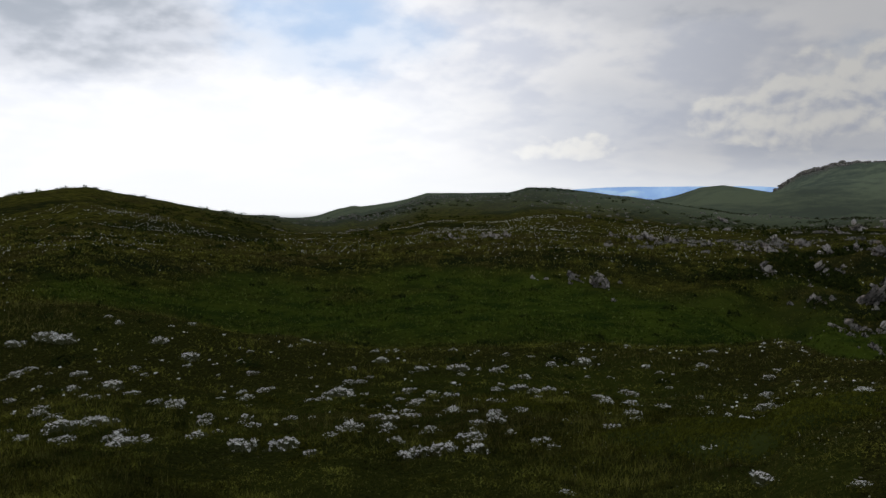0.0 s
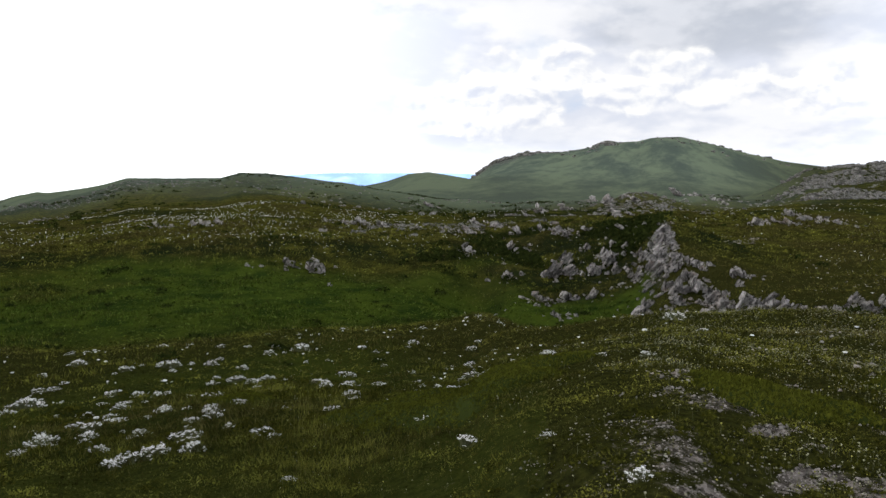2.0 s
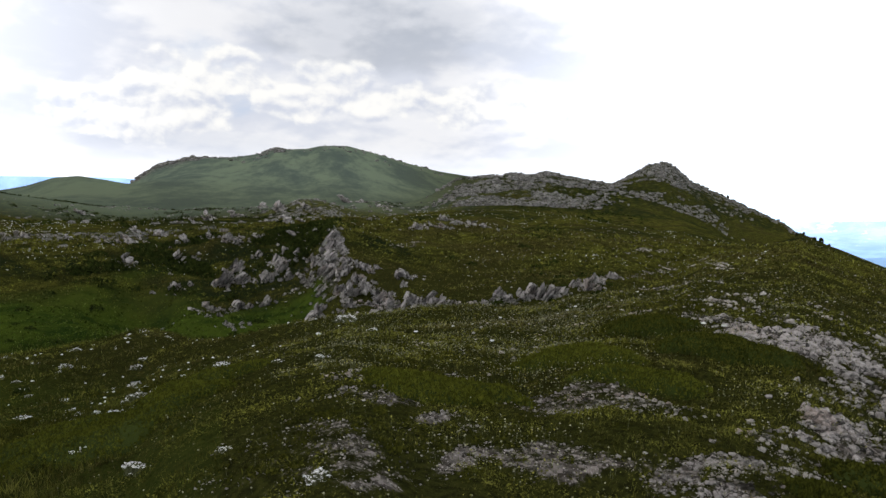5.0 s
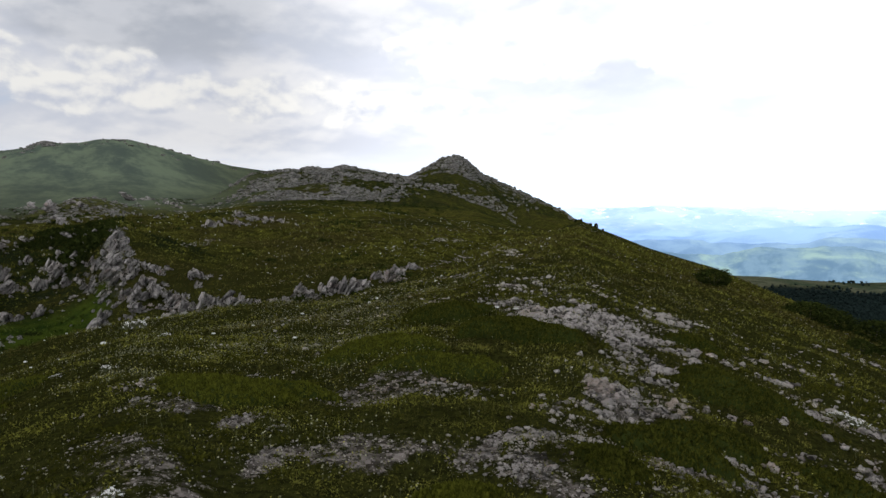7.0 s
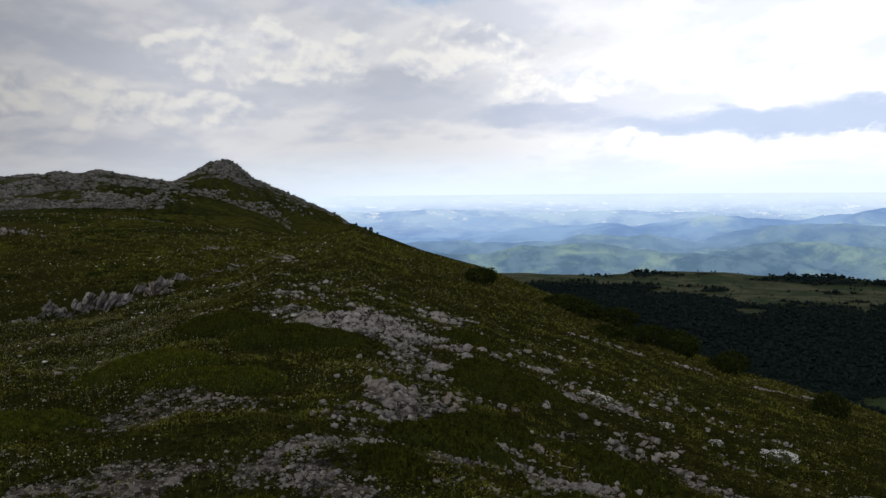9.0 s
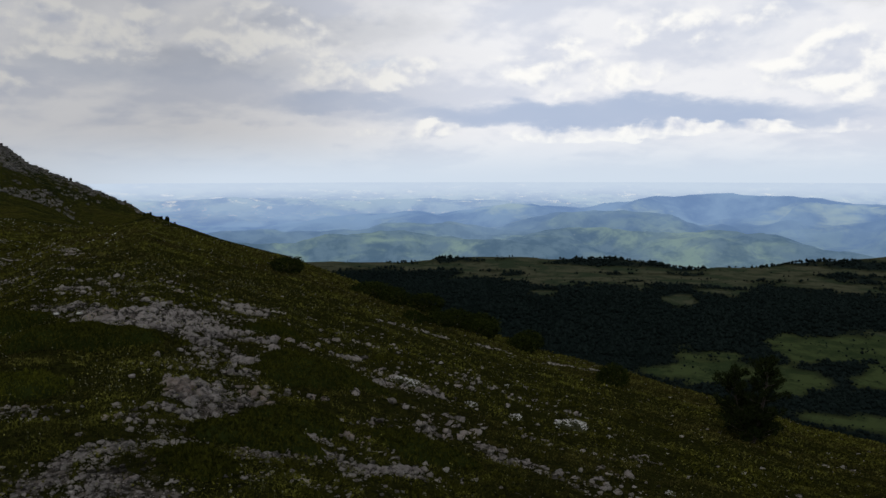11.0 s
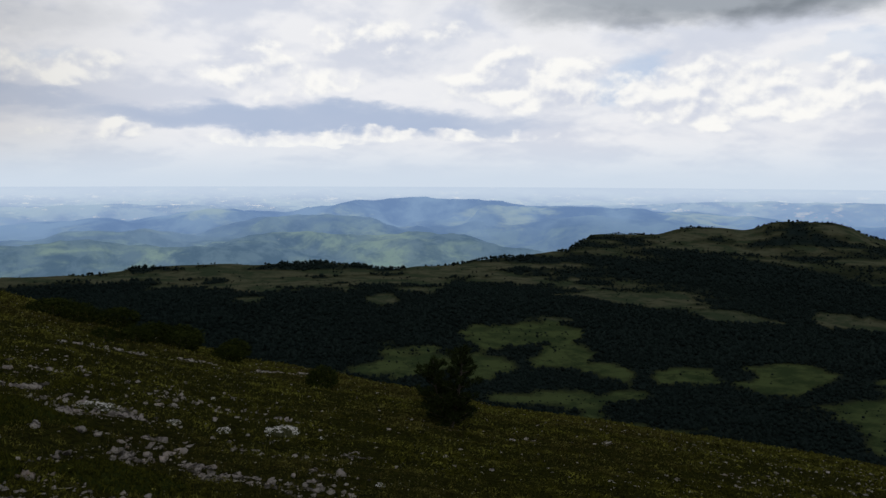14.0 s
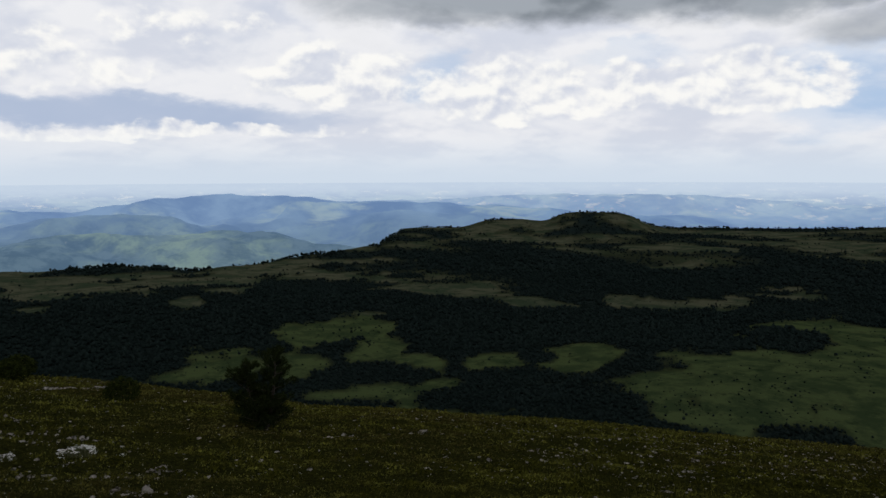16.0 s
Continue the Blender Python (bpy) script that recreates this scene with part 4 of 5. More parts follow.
def build_summit():
    """Bare ribs along the shoulder of the highest mountain."""
    rng = np.random.RandomState(8)
    low = [chipped(230 + k, 2, cuts=12, slab=.8, rough=.10) for k in range(6)]
    rows = []
    for a0, d0, a1, d1, wide, n, big in ((24.6, 1120, 28.4, 1215, 26, 420, 3.4), (28, 1205, 31.5, 1222, 12, 110, 2.2), (33.3, 1225, 34.4, 1050, 7, 190, 3.0), (34.0, 1236, 36.2, 1238, 8, 50, 1.6), (27.2, 1190, 28.2, 1080, 8, 80, 3.5),
                                         (41, 1240, 45, 1235, 10, 40, 2.5), (30.5, 1100, 33, 980, 40, 40, 2.5), (37, 1100, 43, 1000, 60, 50, 2.2)):
        t = rng.uniform(0, 1, n)
        a = np.radians(a0 + t * (a1 - a0)) + rng.normal(size=n) * wide / d0 * .6
        d = d0 + t * (d1 - d0) + rng.normal(size=n) * wide
        rows.append((d * np.sin(a), d * np.cos(a), rng.uniform(.25, 1, n) ** 2 * big * 1.9))
    x, y, s = (np.concatenate(v) for v in zip(*rows))
    stuff_rocks("summit_crags", "pale rock ribs on the shoulder of a green mountain", rng, x, y, s, rng.uniform(.35, .7, len(x)), low)


def build_stones():
    rng = np.random.RandomState(11)
    low = [angular(300 + k, 10) for k in range(14)]
    # single stones
    pool = [stone_mesh("stone", 330 + k, MAT_STONE) for k in range(9)]
    x, y = polar(rng, 150000, 28, 125, 3, 17)
    keep = rng.uniform(0, 1, len(x)) < np.maximum(stonefield(x, y) * .5, .06 * step(64, 76, np.degrees(np.arctan2(x, y))) * (1 - step(92, 104, np.degrees(np.arctan2(x, y)))) * step(-.05, .15, fbm(x, y, .7, 3, 4)))
    xs, ys = [x[keep]], [y[keep]]
    for x0, y0, x1, y1, w in STREAKS + LINES + TRAIL:
        span = math.hypot(x1 - x0, y1 - y0)
        unit = .017 * min(1.7, max(.3, (math.hypot(x0, y0) - 2.6) / 4.0))
        n = int(min(3000, .40 * (span + 2.6 * w) * 2.6 * w / unit ** 2))
        t, q = rng.uniform(-1.3 * w, span + 1.3 * w, n) / span, rng.uniform(-1.3, 1.3, n) * w / span
        px, py = x0 + t * (x1 - x0) - q * (y1 - y0), y0 + t * (y1 - y0) + q * (x1 - x0)
        keep = rng.uniform(0, 1, n) < stonefield(px, py) * (.06 + .94 * step(-.05, .13, fbm(px, py, .4, 3, 6)))
        xs.append(px[keep])
        ys.append(py[keep])
    x, y = np.concatenate(xs), np.concatenate(ys)
    m = rng.permutation(len(x))[:28000]
    x, y = x[m], y[m]
    d = np.hypot(x, y)
    size = (.009 + .047 * rng.uniform(0, 1, len(x)) ** 3.2) * np.clip((d - 2.2) / 4.0, .2, 1.6) * (.55 + .45 * step(56, 70, np.degrees(np.arctan2(x, y))))
    big = np.argsort(-size * (d > 6.2))[:280]
    z = height(x, y)
    for i in big:
        s = float(size[i]) * 1.15
        ob = new("stone", pool[i % 9])
        ob.matrix_world = pose(x[i], y[i], z[i] + s * .22, 0, 0, rng.uniform(0, 360)) @ Matrix.Diagonal((s, s * rng.uniform(.6, 1), s * rng.uniform(.45, .8), 1))
        tagged(ob, "loose pale limestone lump lying on thin turf", "stone", "loose stones on the ridge")
    rest = np.ones(len(x), bool)
    rest[big] = False
    x, y, size = x[rest], y[rest], size[rest]
    stuff_rocks("gravel", "angular pale limestone gravel and rubble", rng, x, y, size, rng.uniform(.45, .9, len(x)), low, MAT_STONE, .30)
    # pale stones strewn over the far slope
    x, y = polar(rng, 20000, 48, 166, 9, 130)
    d = np.hypot(x, y)
    m = rng.uniform(0, 1, len(x)) < .20 + .8 * step(.04, .14, fbm(x, y, 7, 3, 3))
    x, y, d = x[m][:9000], y[m][:9000], d[m][:9000]
    size = .010 + .06 * rng.uniform(0, 1, len(x)) ** 5 + d * .0007
    stuff_rocks("strewn_stones", "small pale stones strewn over the grassy slope", rng, x, y, size, rng.uniform(.25, .5, len(x)), low, MAT_STONE, .25)


build_rocks()
build_rubble()
build_crags()
build_summit()
build_stones()


# ---- grass, mats, flowers, shrubs ----
def blade_material(name, pale):
    m, n = material(name)
    p = n.add("ShaderNodeNewGeometry", 0)
    c = n.mix(n.attr("lush"), turf_colour(n, p), (.038, .062, .008))
    r = p.node.outputs["Random Per Island"]
    c = n.mix(n.range(r, .72, .98, 0, .5, False), c, pale)
    s = n.vec("SCALE", c)
    # clumped tone; its dark end paints shade between the tufts
    tufts = n.range(n.noise(p, 3.2, 5, .68), .40, .60, .38, 1.35)
    n.put(s.node.inputs[3], n.math("MULTIPLY", n.math("MULTIPLY_ADD", r, .9, .72), tufts))
    matt(n, s)
    return m


def leaf_material(name, dark, light, scale=8.0):
    m, n = material(name)
    p = n.add("ShaderNodeNewGeometry", 0)
    t = n.math("MULTIPLY_ADD", p.node.outputs["Random Per Island"], .5, n.math("MULTIPLY", n.noise(p, scale, 4, .6), .5))
    matt(n, n.mix(n.range(t, .25, .75), dark, light))
    return m


MAT_BLADE = blade_material("grass_blades", (.095, .078, .032))
MAT_TURF = blade_material("leafy_turf", (.080, .085, .026))
MAT_JUNIPER = leaf_material("juniper_leaf", (.018, .021, .004), (.066, .070, .011), 5)
MAT_YELLOWISH = leaf_material("yellow_green_juniper_leaf", (.038, .043, .006), (.098, .104, .014), 5)
MAT_CUSHION = leaf_material("herb_leaf", (.020, .022, .004), (.064, .066, .010), 5)
MAT_HEATH = leaf_material("heath_leaf", (.012, .017, .005), (.034, .044, .010))
MAT_PETAL = leaf_material("white_petal", (.56, .56, .53), (.84, .84, .82), 30)
MAT_YELLOW = leaf_material("yellow_petal", (.28, .26, .05), (.44, .42, .12), 30)
MAT_SEED = leaf_material("pale_seed_head", (.12, .12, .06), (.36, .35, .24), 20)
MAT_STEM = leaf_material("grey_green_stem", (.05, .055, .024), (.14, .148, .078), 20)

MAT_BARK = plain("grey_brown_bark", (.045, .037, .030), vary=.5, scale=30)
MAT_NEEDLE = leaf_material("pine_needles", (.008, .013, .005), (.026, .034, .011), 6)


def blades(x, y, z, h, w, rng, lean=.5):
    """A thin triangle for each place."""
    n = len(x)
    t, q = rng.uniform(0, 6.28, n), rng.uniform(0, 6.28, n)
    k = rng.uniform(0, lean, n) * h
    base = np.stack([x, y, z - .01], -1)
    side = np.stack([np.cos(t) * w / 2, np.sin(t) * w / 2, np.zeros(n)], -1)
    tip = base + np.stack([np.cos(q) * k, np.sin(q) * k, h], -1)
    v = np.stack([base - side, base + side, tip], 1).reshape(-1, 3)
    return v, np.arange(3 * n).reshape(-1, 3)


# mats of creeping juniper: place, half length, half width, turn, height, and whether they are yellowish
MATS = [(3.5, 8.3, 1.57, 1.25, -23, 0.2, 1), (4.6, 4.4, 0.72, 0.58, -46, 0.12, 1), (10.4, 5.6, 0.71, 0.57, -61, 0.2, 0), (7.0, 4.6, 0.76, 0.6, -56, 0.12, 1), (6.5, 3.5, 0.67, 0.27, -61, 0.12, 1), (6.5, 0.9, 0.44, 0.36, -82, 0.14, 0), (4.4, 1.2, 0.22, 0.18, -74, 0.11, 0), (6.7, -0.2, 0.48, 0.38, -91, 0.13, 0), (8.8, 1.0, 0.81, 0.65, -83, 0.18, 0), (8.6, 3.6, 0.78, 0.62, -67, 0.22, 0), (12.1, 2.0, 0.46, 0.37, -80, 0.15, 0), (10.3, 5.4, 0.53, 0.42, -62, 0.2, 0), (3.5, 1.8, 0.24, 0.19, -62, 0.08, 1), (3.9, 8.7, 0.94, 0.49, -23, 0.12, 1), (1.2, 11.9, 0.54, 0.43, -5, 0.1, 1), (5.5, 1.1, 0.47, 0.37, -78, 0.14, 0)]


def build_grass():
    rng = np.random.RandomState(21)

    def bare(x, y):
        out = stonefield(x, y)
        for mx, my, a, b, turn, mh, pale in MATS:
            c, s = math.cos(radians(turn)), math.sin(radians(turn))
            u, w = ((x - mx) * c + (y - my) * s) / a, (-(x - mx) * s + (y - my) * c) / b
            out = np.maximum(out, 1 - step(.75, 1.0, np.hypot(u, w)))
        return out

    def lush(x, y):
        hollow, pit = basin(x, y)
        d, a = np.hypot(x, y), np.degrees(np.arctan2(x, y))
        deep = step(.45, 1.0, np.maximum(hollow, pit) + fbm(x, y, 7, 4, 2) * .55) * step(22, 31, d) * .9
        deep = deep * (1 - step(27, 30, a) * step(34.5, 38, d)) * (1 - step(36.5, 38.2, a))
        return np.repeat(deep + .12 * (1 - step(12, 36, a)) * (1 - step(24, 34, d)), 3)

    # longer blades, mostly in the hollow's meadow
    x, y = polar(rng, 520000, -35, 169, 2.6, 70)
    az = np.degrees(np.arctan2(x, y))
    tall = step(-.12, .22, fbm(x, y, 2.6, 3, 7))
    meadow = 1 - step(14, 34, az) * .75 + step(110, 135, az) * .2
    m = (rng.uniform(0, 1, len(x)) > bare(x, y) * .97) & (rng.uniform(0, 1, len(x)) < .35 + .65 * meadow * (.3 + .7 * tall))
    x, y, tall, meadow = x[m], y[m], tall[m], meadow[m]
    d = np.hypot(x, y)
    h = (.022 + .075 * tall * meadow) * rng.uniform(.5, 1.3, len(x)) * (1 + d / 45)
    v, f = blades(x, y, height(x, y), h, np.maximum(.0035, d * .0011), rng, .9)
    ob = link_mesh("grass", v, f, MAT_BLADE)
    give(ob, "lush", lush(x, y))
    tagged(ob, "short olive and brown mountain grass", "grass", kind="stuff")
    # low leafy turf in tufts
    x, y = polar(rng, 1050000, -35, 169, 2.6, 75)
    tuft = step(-.10, .16, fbm(x, y, .34, 2, 5)) * .7 + .3 * step(-.1, .2, fbm(x, y, 1.1, 2, 1))
    m = (rng.uniform(0, 1, len(x)) > bare(x, y) * .985) & (rng.uniform(0, 1, len(x)) < .12 + .88 * tuft)
    x, y, tuft = x[m], y[m], tuft[m]
    d = np.hypot(x, y)
    size = np.maximum(.0062, d * .00125) * rng.uniform(.7, 1.4, len(x))
    z = height(x, y) + tuft * rng.uniform(0, 1, len(x)) * (.035 + d * .002)
    p = np.stack([x, y, z], -1)[:, None] + rng.normal(size=(len(x), 3, 3)) * (size * .85)[:, None, None]
    ob = link_mesh("turf", p.reshape(-1, 3), np.arange(3 * len(x)).reshape(-1, 3), MAT_TURF)
    give(ob, "lush", lush(x, y))
    tagged(ob, "low leafy olive turf growing in tufts", "grass", kind="stuff")


def build_herbs():
    rng = np.random.RandomState(22)
    # pale seed heads and yellow blooms among the grass
    x, y = polar(rng, 60000, 8, 120, 3.2, 26)
    m = rng.uniform(0, 1, len(x)) < .08 + .92 * step(.02, .2, fbm(x, y, 1.7, 3, 4)) * step(25, 40, np.degrees(np.arctan2(x, y))) * (1 - step(70, 95, np.degrees(np.arctan2(x, y))))
    x, y = x[m][:17000], y[m][:17000]
    # thick on the shoulder before the cliff
    bx, by = polar(rng, 16000, 33, 64, 7, 22)
    m = rng.uniform(0, 1, len(bx)) < (.25 + .75 * step(-.06, .12, fbm(bx, by, 1.3, 3, 2))) * step(33, 40, np.degrees(np.arctan2(bx, by))) * (1 - step(54, 64, np.degrees(np.arctan2(bx, by))))
    x, y = np.concatenate([x, bx[m]]), np.concatenate([y, by[m]])
    m = rng.uniform(0, 1, len(x)) < .35 + .65 * step(5, 11, np.hypot(x, y))
    x, y = x[m], y[m]
    far = np.maximum(1, np.hypot(x, y) / 13)
    z, h = height(x, y), rng.uniform(.03, .10, len(x)) * far ** .5
    v, f = blades(x, y, z, h, .004 * far, rng, .25)
    tagged(link_mesh("herb_stems", v, f, MAT_STEM), "thin pale herb stems in the turf", "herbs", kind="stuff")
    shape = [BALLS[1]]
    gold = rng.uniform(0, 1, len(x)) < .16
    for sel, name, mat, label, s in ((gold, "yellow_flowers", MAT_YELLOW, "tiny yellow flowers in the turf", .0058), (~gold, "seed_heads", MAT_SEED, "pale grey-green seed heads in the turf", .0062)):
        vv, ff = scatter(shape, v[2::3, 0][sel], v[2::3, 1][sel], v[2::3, 2][sel] - .01, rng.uniform(.6, 1.2, sel.sum()) * s * far[sel], rng.uniform(0, 6, sel.sum()), np.full(sel.sum(), .9))
        tagged(link_mesh(name, vv, ff, mat), label, "flowers", kind="stuff")


def dome_points(rng, n, flat):
    """Random points on a low dome of radius 1, with its outward normals."""
    a, r = rng.uniform(0, 6.283, n), np.sqrt(rng.uniform(0, 1, n))
    lobes = 1 + .18 * np.sin(a * 3 + rng.uniform(0, 6)) + .12 * np.sin(a * 5 + rng.uniform(0, 6))
    return r * lobes * np.cos(a), r * lobes * np.sin(a), flat * np.sqrt(np.maximum(1 - r * r, 0)) * rng.uniform(.75, 1.05, n)


def clump_kind(seed, n):
    """The two meshes of a cushion of white flowers, one metre across."""
    rng = np.random.RandomState(seed)
    hx, hy, hz = dome_points(rng, 34, .42)
    pick = rng.randint(0, 34, n)
    spread = rng.normal(size=(n, 3)) * .034
    x, y, z = hx[pick] * .5 + spread[:, 0], hy[pick] * .5 + spread[:, 1], np.maximum(hz[pick] + spread[:, 2] * .8, .03)
    v, f = scatter([BALLS[1]], x, y, z, rng.uniform(.011, .026, n), rng.uniform(0, 6, n), rng.uniform(.45, .8, n))
    bloom = link_mesh("blossoms", v, f, MAT_PETAL)
    gx, gy, gz = dome_points(rng, 420, .36)
    v, f = blades(gx * .52, gy * .52, gz * .1, gz * .9 + .05, np.full(len(gx), .03), rng, .5)
    leaf = link_mesh("foliage", v, f, MAT_STEM)
    return bloom, leaf


CLUMPS_A = [(-5.5, 10.6, .5), (-5.1, 10.9, .46), (-2.5, 9.2, .36), (-2.0, 9.2, .39), (-1.6, 8.9, .21), (-1.3, 10.4, .43), (-.8, 11.2, .3), (-.6, 9.6, .25), (-.3, 8.7, .4), (0, 8.6, .42), (.4, 9.5, .36),
            (.4, 8.4, .32), (.9, 9.5, .18), (1.2, 8.8, .27), (1.3, 8.5, .16), (2.8, 7.5, .33), (1.1, 6.4, .15), (2.6, 5.8, .27), (4.5, 9.4, .31), (4.3, 7.8, .3), (5.3, 9.2, .24), (3.6, 18.9, .51), (1.6, 15.1, .34),
            (1.1, 15.1, .23), (-.7, 15.6, .36), (-.5, 13.7, .31), (.1, 14.6, .28), (.4, 18.1, .48), (1.3, 18.0, .34), (-1.6, 19.4, .44), (-2.2, 15.7, .6), (-2.7, 14.9, .23)]
CLUMPS_B = [(-3.9, 16, .31), (-4.3, 15.8, .25), (-4.7, 12.9, .42), (-7.6, 19.8, .48), (-6.5, 18.9, .53), (-10.8, 18.7, .49), (-10.2, 19.1, .65), (-9.7, 19, .65), (-8, 16.2, .34), (-6.9, 15.3, .51), (-9.6, 16.6, .36),
            (-3.7, 11.4, .23), (-5.2, 19, .3), (2.2, 2.9, .17), (2.6, 4.5, .12), (4.1, 4.3, .09), (11.6, 14.3, .5), (8.2, 9.4, .2), (5.2, 7.7, .15), (5.5, 9.6, .25), (5.4, 7.1, .18), (11, -2.6, .55), (10.7, -1.7, .26),
            (10.4, -1, .22), (10.6, -3.1, .15), (10.4, 0, .3), (10.4, -.2, .3), (7.1, -2.7, .11), (14.8, -2.2, .2)]


def build_clumps():
    kinds = [clump_kind(60 + k, 300) for k in range(5)]
    rng = random.Random(9)
    made = []
    for bloom, leaf in kinds:
        top = new("white_flower_clump")
        bloom.parent = leaf.parent = top
        made.append(tagged(top, "rounded cushion of small white flowers in the grass", "flowers", "white flower cushions"))
    spots = [(x, y, w * 1.08) for x, y, w in CLUMPS_A + CLUMPS_B]
    while len(spots) < 270:
        a, d = radians(rng.uniform(-34, 26)), math.exp(rng.uniform(math.log(10), math.log(24)))
        spots.append((d * math.sin(a), d * math.cos(a), rng.uniform(.10, .36)))
    for i, (x, y, w) in enumerate(spots):
        m = pose(x, y, at(x, y) - .01, 0, 0, rng.uniform(0, 360)) @ Matrix.Diagonal((w, w * rng.uniform(.75, 1), w * rng.uniform(.55, .8), 1))
        ob = made[i] if i < len(made) else copy_thing(made[i % len(made)], Matrix())
        ob.matrix_basis = m
    # the same flowers far off
    r = np.random.RandomState(33)
    x, y = polar(r, 30000, -35, 70, 11, 110, 1)
    d, a = np.hypot(x, y), np.degrees(np.arctan2(x, y))
    hollow, pit = basin(x, y)
    m = r.uniform(0, 1, len(x)) < (.35 + .65 * step(14, 34, d)) * (.10 + .9 * step(.0, .2, fbm(x, y, 9, 3, 1))) * (1 - step(.3, .7, np.maximum(hollow, pit))) * (1 - .75 * step(14, 24, a) * step(40, 55, d)) * np.where(a > 39, .9, 1) * (1 - .75 * step(24, 34, d) * (1 - step(40, 46, d)))
    x, y, d = x[m][:6500], y[m][:6500], d[m][:6500]
    v, f = scatter([BALLS[1]], x, y, height(x, y) + .03 + d * .0006, (.03 + .07 * r.uniform(0, 1, len(x)) ** 2) * (.5 + d / 420), r.uniform(0, 6, len(x)), r.uniform(.3, .5, len(x)))
    tagged(link_mesh("distant_flowers", v, f, MAT_PETAL), "white flower cushions dotting the far turf", "flowers", kind="stuff")


def build_mats():
    for k, (x, y, a, b, turn, h, pale) in enumerate(MATS):
        rng = np.random.RandomState(400 + k)
        top = new("juniper_mat")
        top.matrix_world = pose(x, y, at(x, y) - .02, 0, 0, turn)
        tagged(top, "low spreading mat of yellow-green creeping juniper" if pale else "low dark olive mat of creeping juniper among stones", "shrub", "juniper mats on the ridge")
        u, w = np.meshgrid(np.linspace(0, 1, 14), np.linspace(0, 2 * np.pi, 40, endpoint=False), indexing="ij")
        c, s = math.cos(radians(turn)), math.sin(radians(turn))

        def lie(px, py, up):
            gx, gy = x + px * c - py * s, y + px * s + py * c
            return np.stack([px, py, height(gx, gy) - at(x, y) + .02 + up], -1)

        lob = 1 + .16 * np.sin(w * 3 + k) + .10 * np.sin(w * 7 + 2 * k)
        px, py = a * u * lob * np.cos(w), b * u * lob * np.sin(w)
        bump = h * np.sqrt(np.maximum(1 - u ** 2.6, 0)) * (1 + .35 * fbm(px + k * 9, py, .5, 3, 3)) - .03 * u
        v = lie(px, py, bump).reshape(-1, 3)
        i, j = np.meshgrid(np.arange(13), np.arange(40), indexing="ij")
        f = np.stack([i * 40 + j, (i + 1) * 40 + j, (i + 1) * 40 + (j + 1) % 40, i * 40 + (j + 1) % 40], -1).reshape(-1, 4)
        link_mesh("mat_body", v, f, MAT_HEATH, smooth=True, parent=top)
        n = int(9000 * min(2.4, max(.5, a * b / .4)))
        r, w = np.sqrt(rng.uniform(0, 1, n)), rng.uniform(0, 6.283, n)
        lob = 1 + .16 * np.sin(w * 3 + k) + .10 * np.sin(w * 7 + 2 * k)
        px, py = a * r * lob * np.cos(w), b * r * lob * np.sin(w)
        q = lie(px, py, h * np.sqrt(np.maximum(1 - r ** 2.6, 0)) * (1 + .35 * fbm(px + k * 9, py, .5, 3, 3)) - .03 * r - .004)
        q = q[:, None] + rng.normal(size=(n, 3, 3)) * np.array([.010, .010, .012])
        q[:, 2, 2] += rng.uniform(.005, .03, n)
        v, f = q.reshape(-1, 3), np.arange(3 * n).reshape(-1, 3)
        link_mesh("foliage", v, f, MAT_YELLOWISH if pale else MAT_JUNIPER, parent=top)


def tuft_bush(seed, n, leaf):
    """Points and faces of a round bush of small leaves, one metre wide."""
    rng = np.random.RandomState(seed)
    p = rng.normal(size=(n, 3))
    p /= np.linalg.norm(p, axis=1)[:, None]
    p *= (rng.uniform(.35, 1, n) ** .4)[:, None] * (1 + .35 * fbm(p[:, 0] * 3 + seed, p[:, 1] * 3 + p[:, 2] * 2, 1.6, 3, 2))[:, None]
    p = p * np.array([.5, .5, .42]) + np.array([0, 0, .34])
    q = rng.normal(size=(n, 3, 3)) * leaf
    return (p[:, None] + q).reshape(-1, 3), np.arange(3 * n).reshape(-1, 3)


BUSHES = [(22.9, -6.8, 1.0, .75), (35.5, 5.2, 1.7, .8), (39.4, 1.3, 2.4, .9), (37.5, .2, 1.6, .9), (30.5, -1.7, 1.4, .7), (38.1, -4.3, 2.2, .9), (36, -2.8, 1.8, 1.0), (42, -1.5, 2.2, 1.1), (44, -4.8, 2.4, 1.2), (45, -8, 2.0, 1.2),
          (28.2, -.6, 1.0, .5), (41, -7, 1.6, 1.0)]


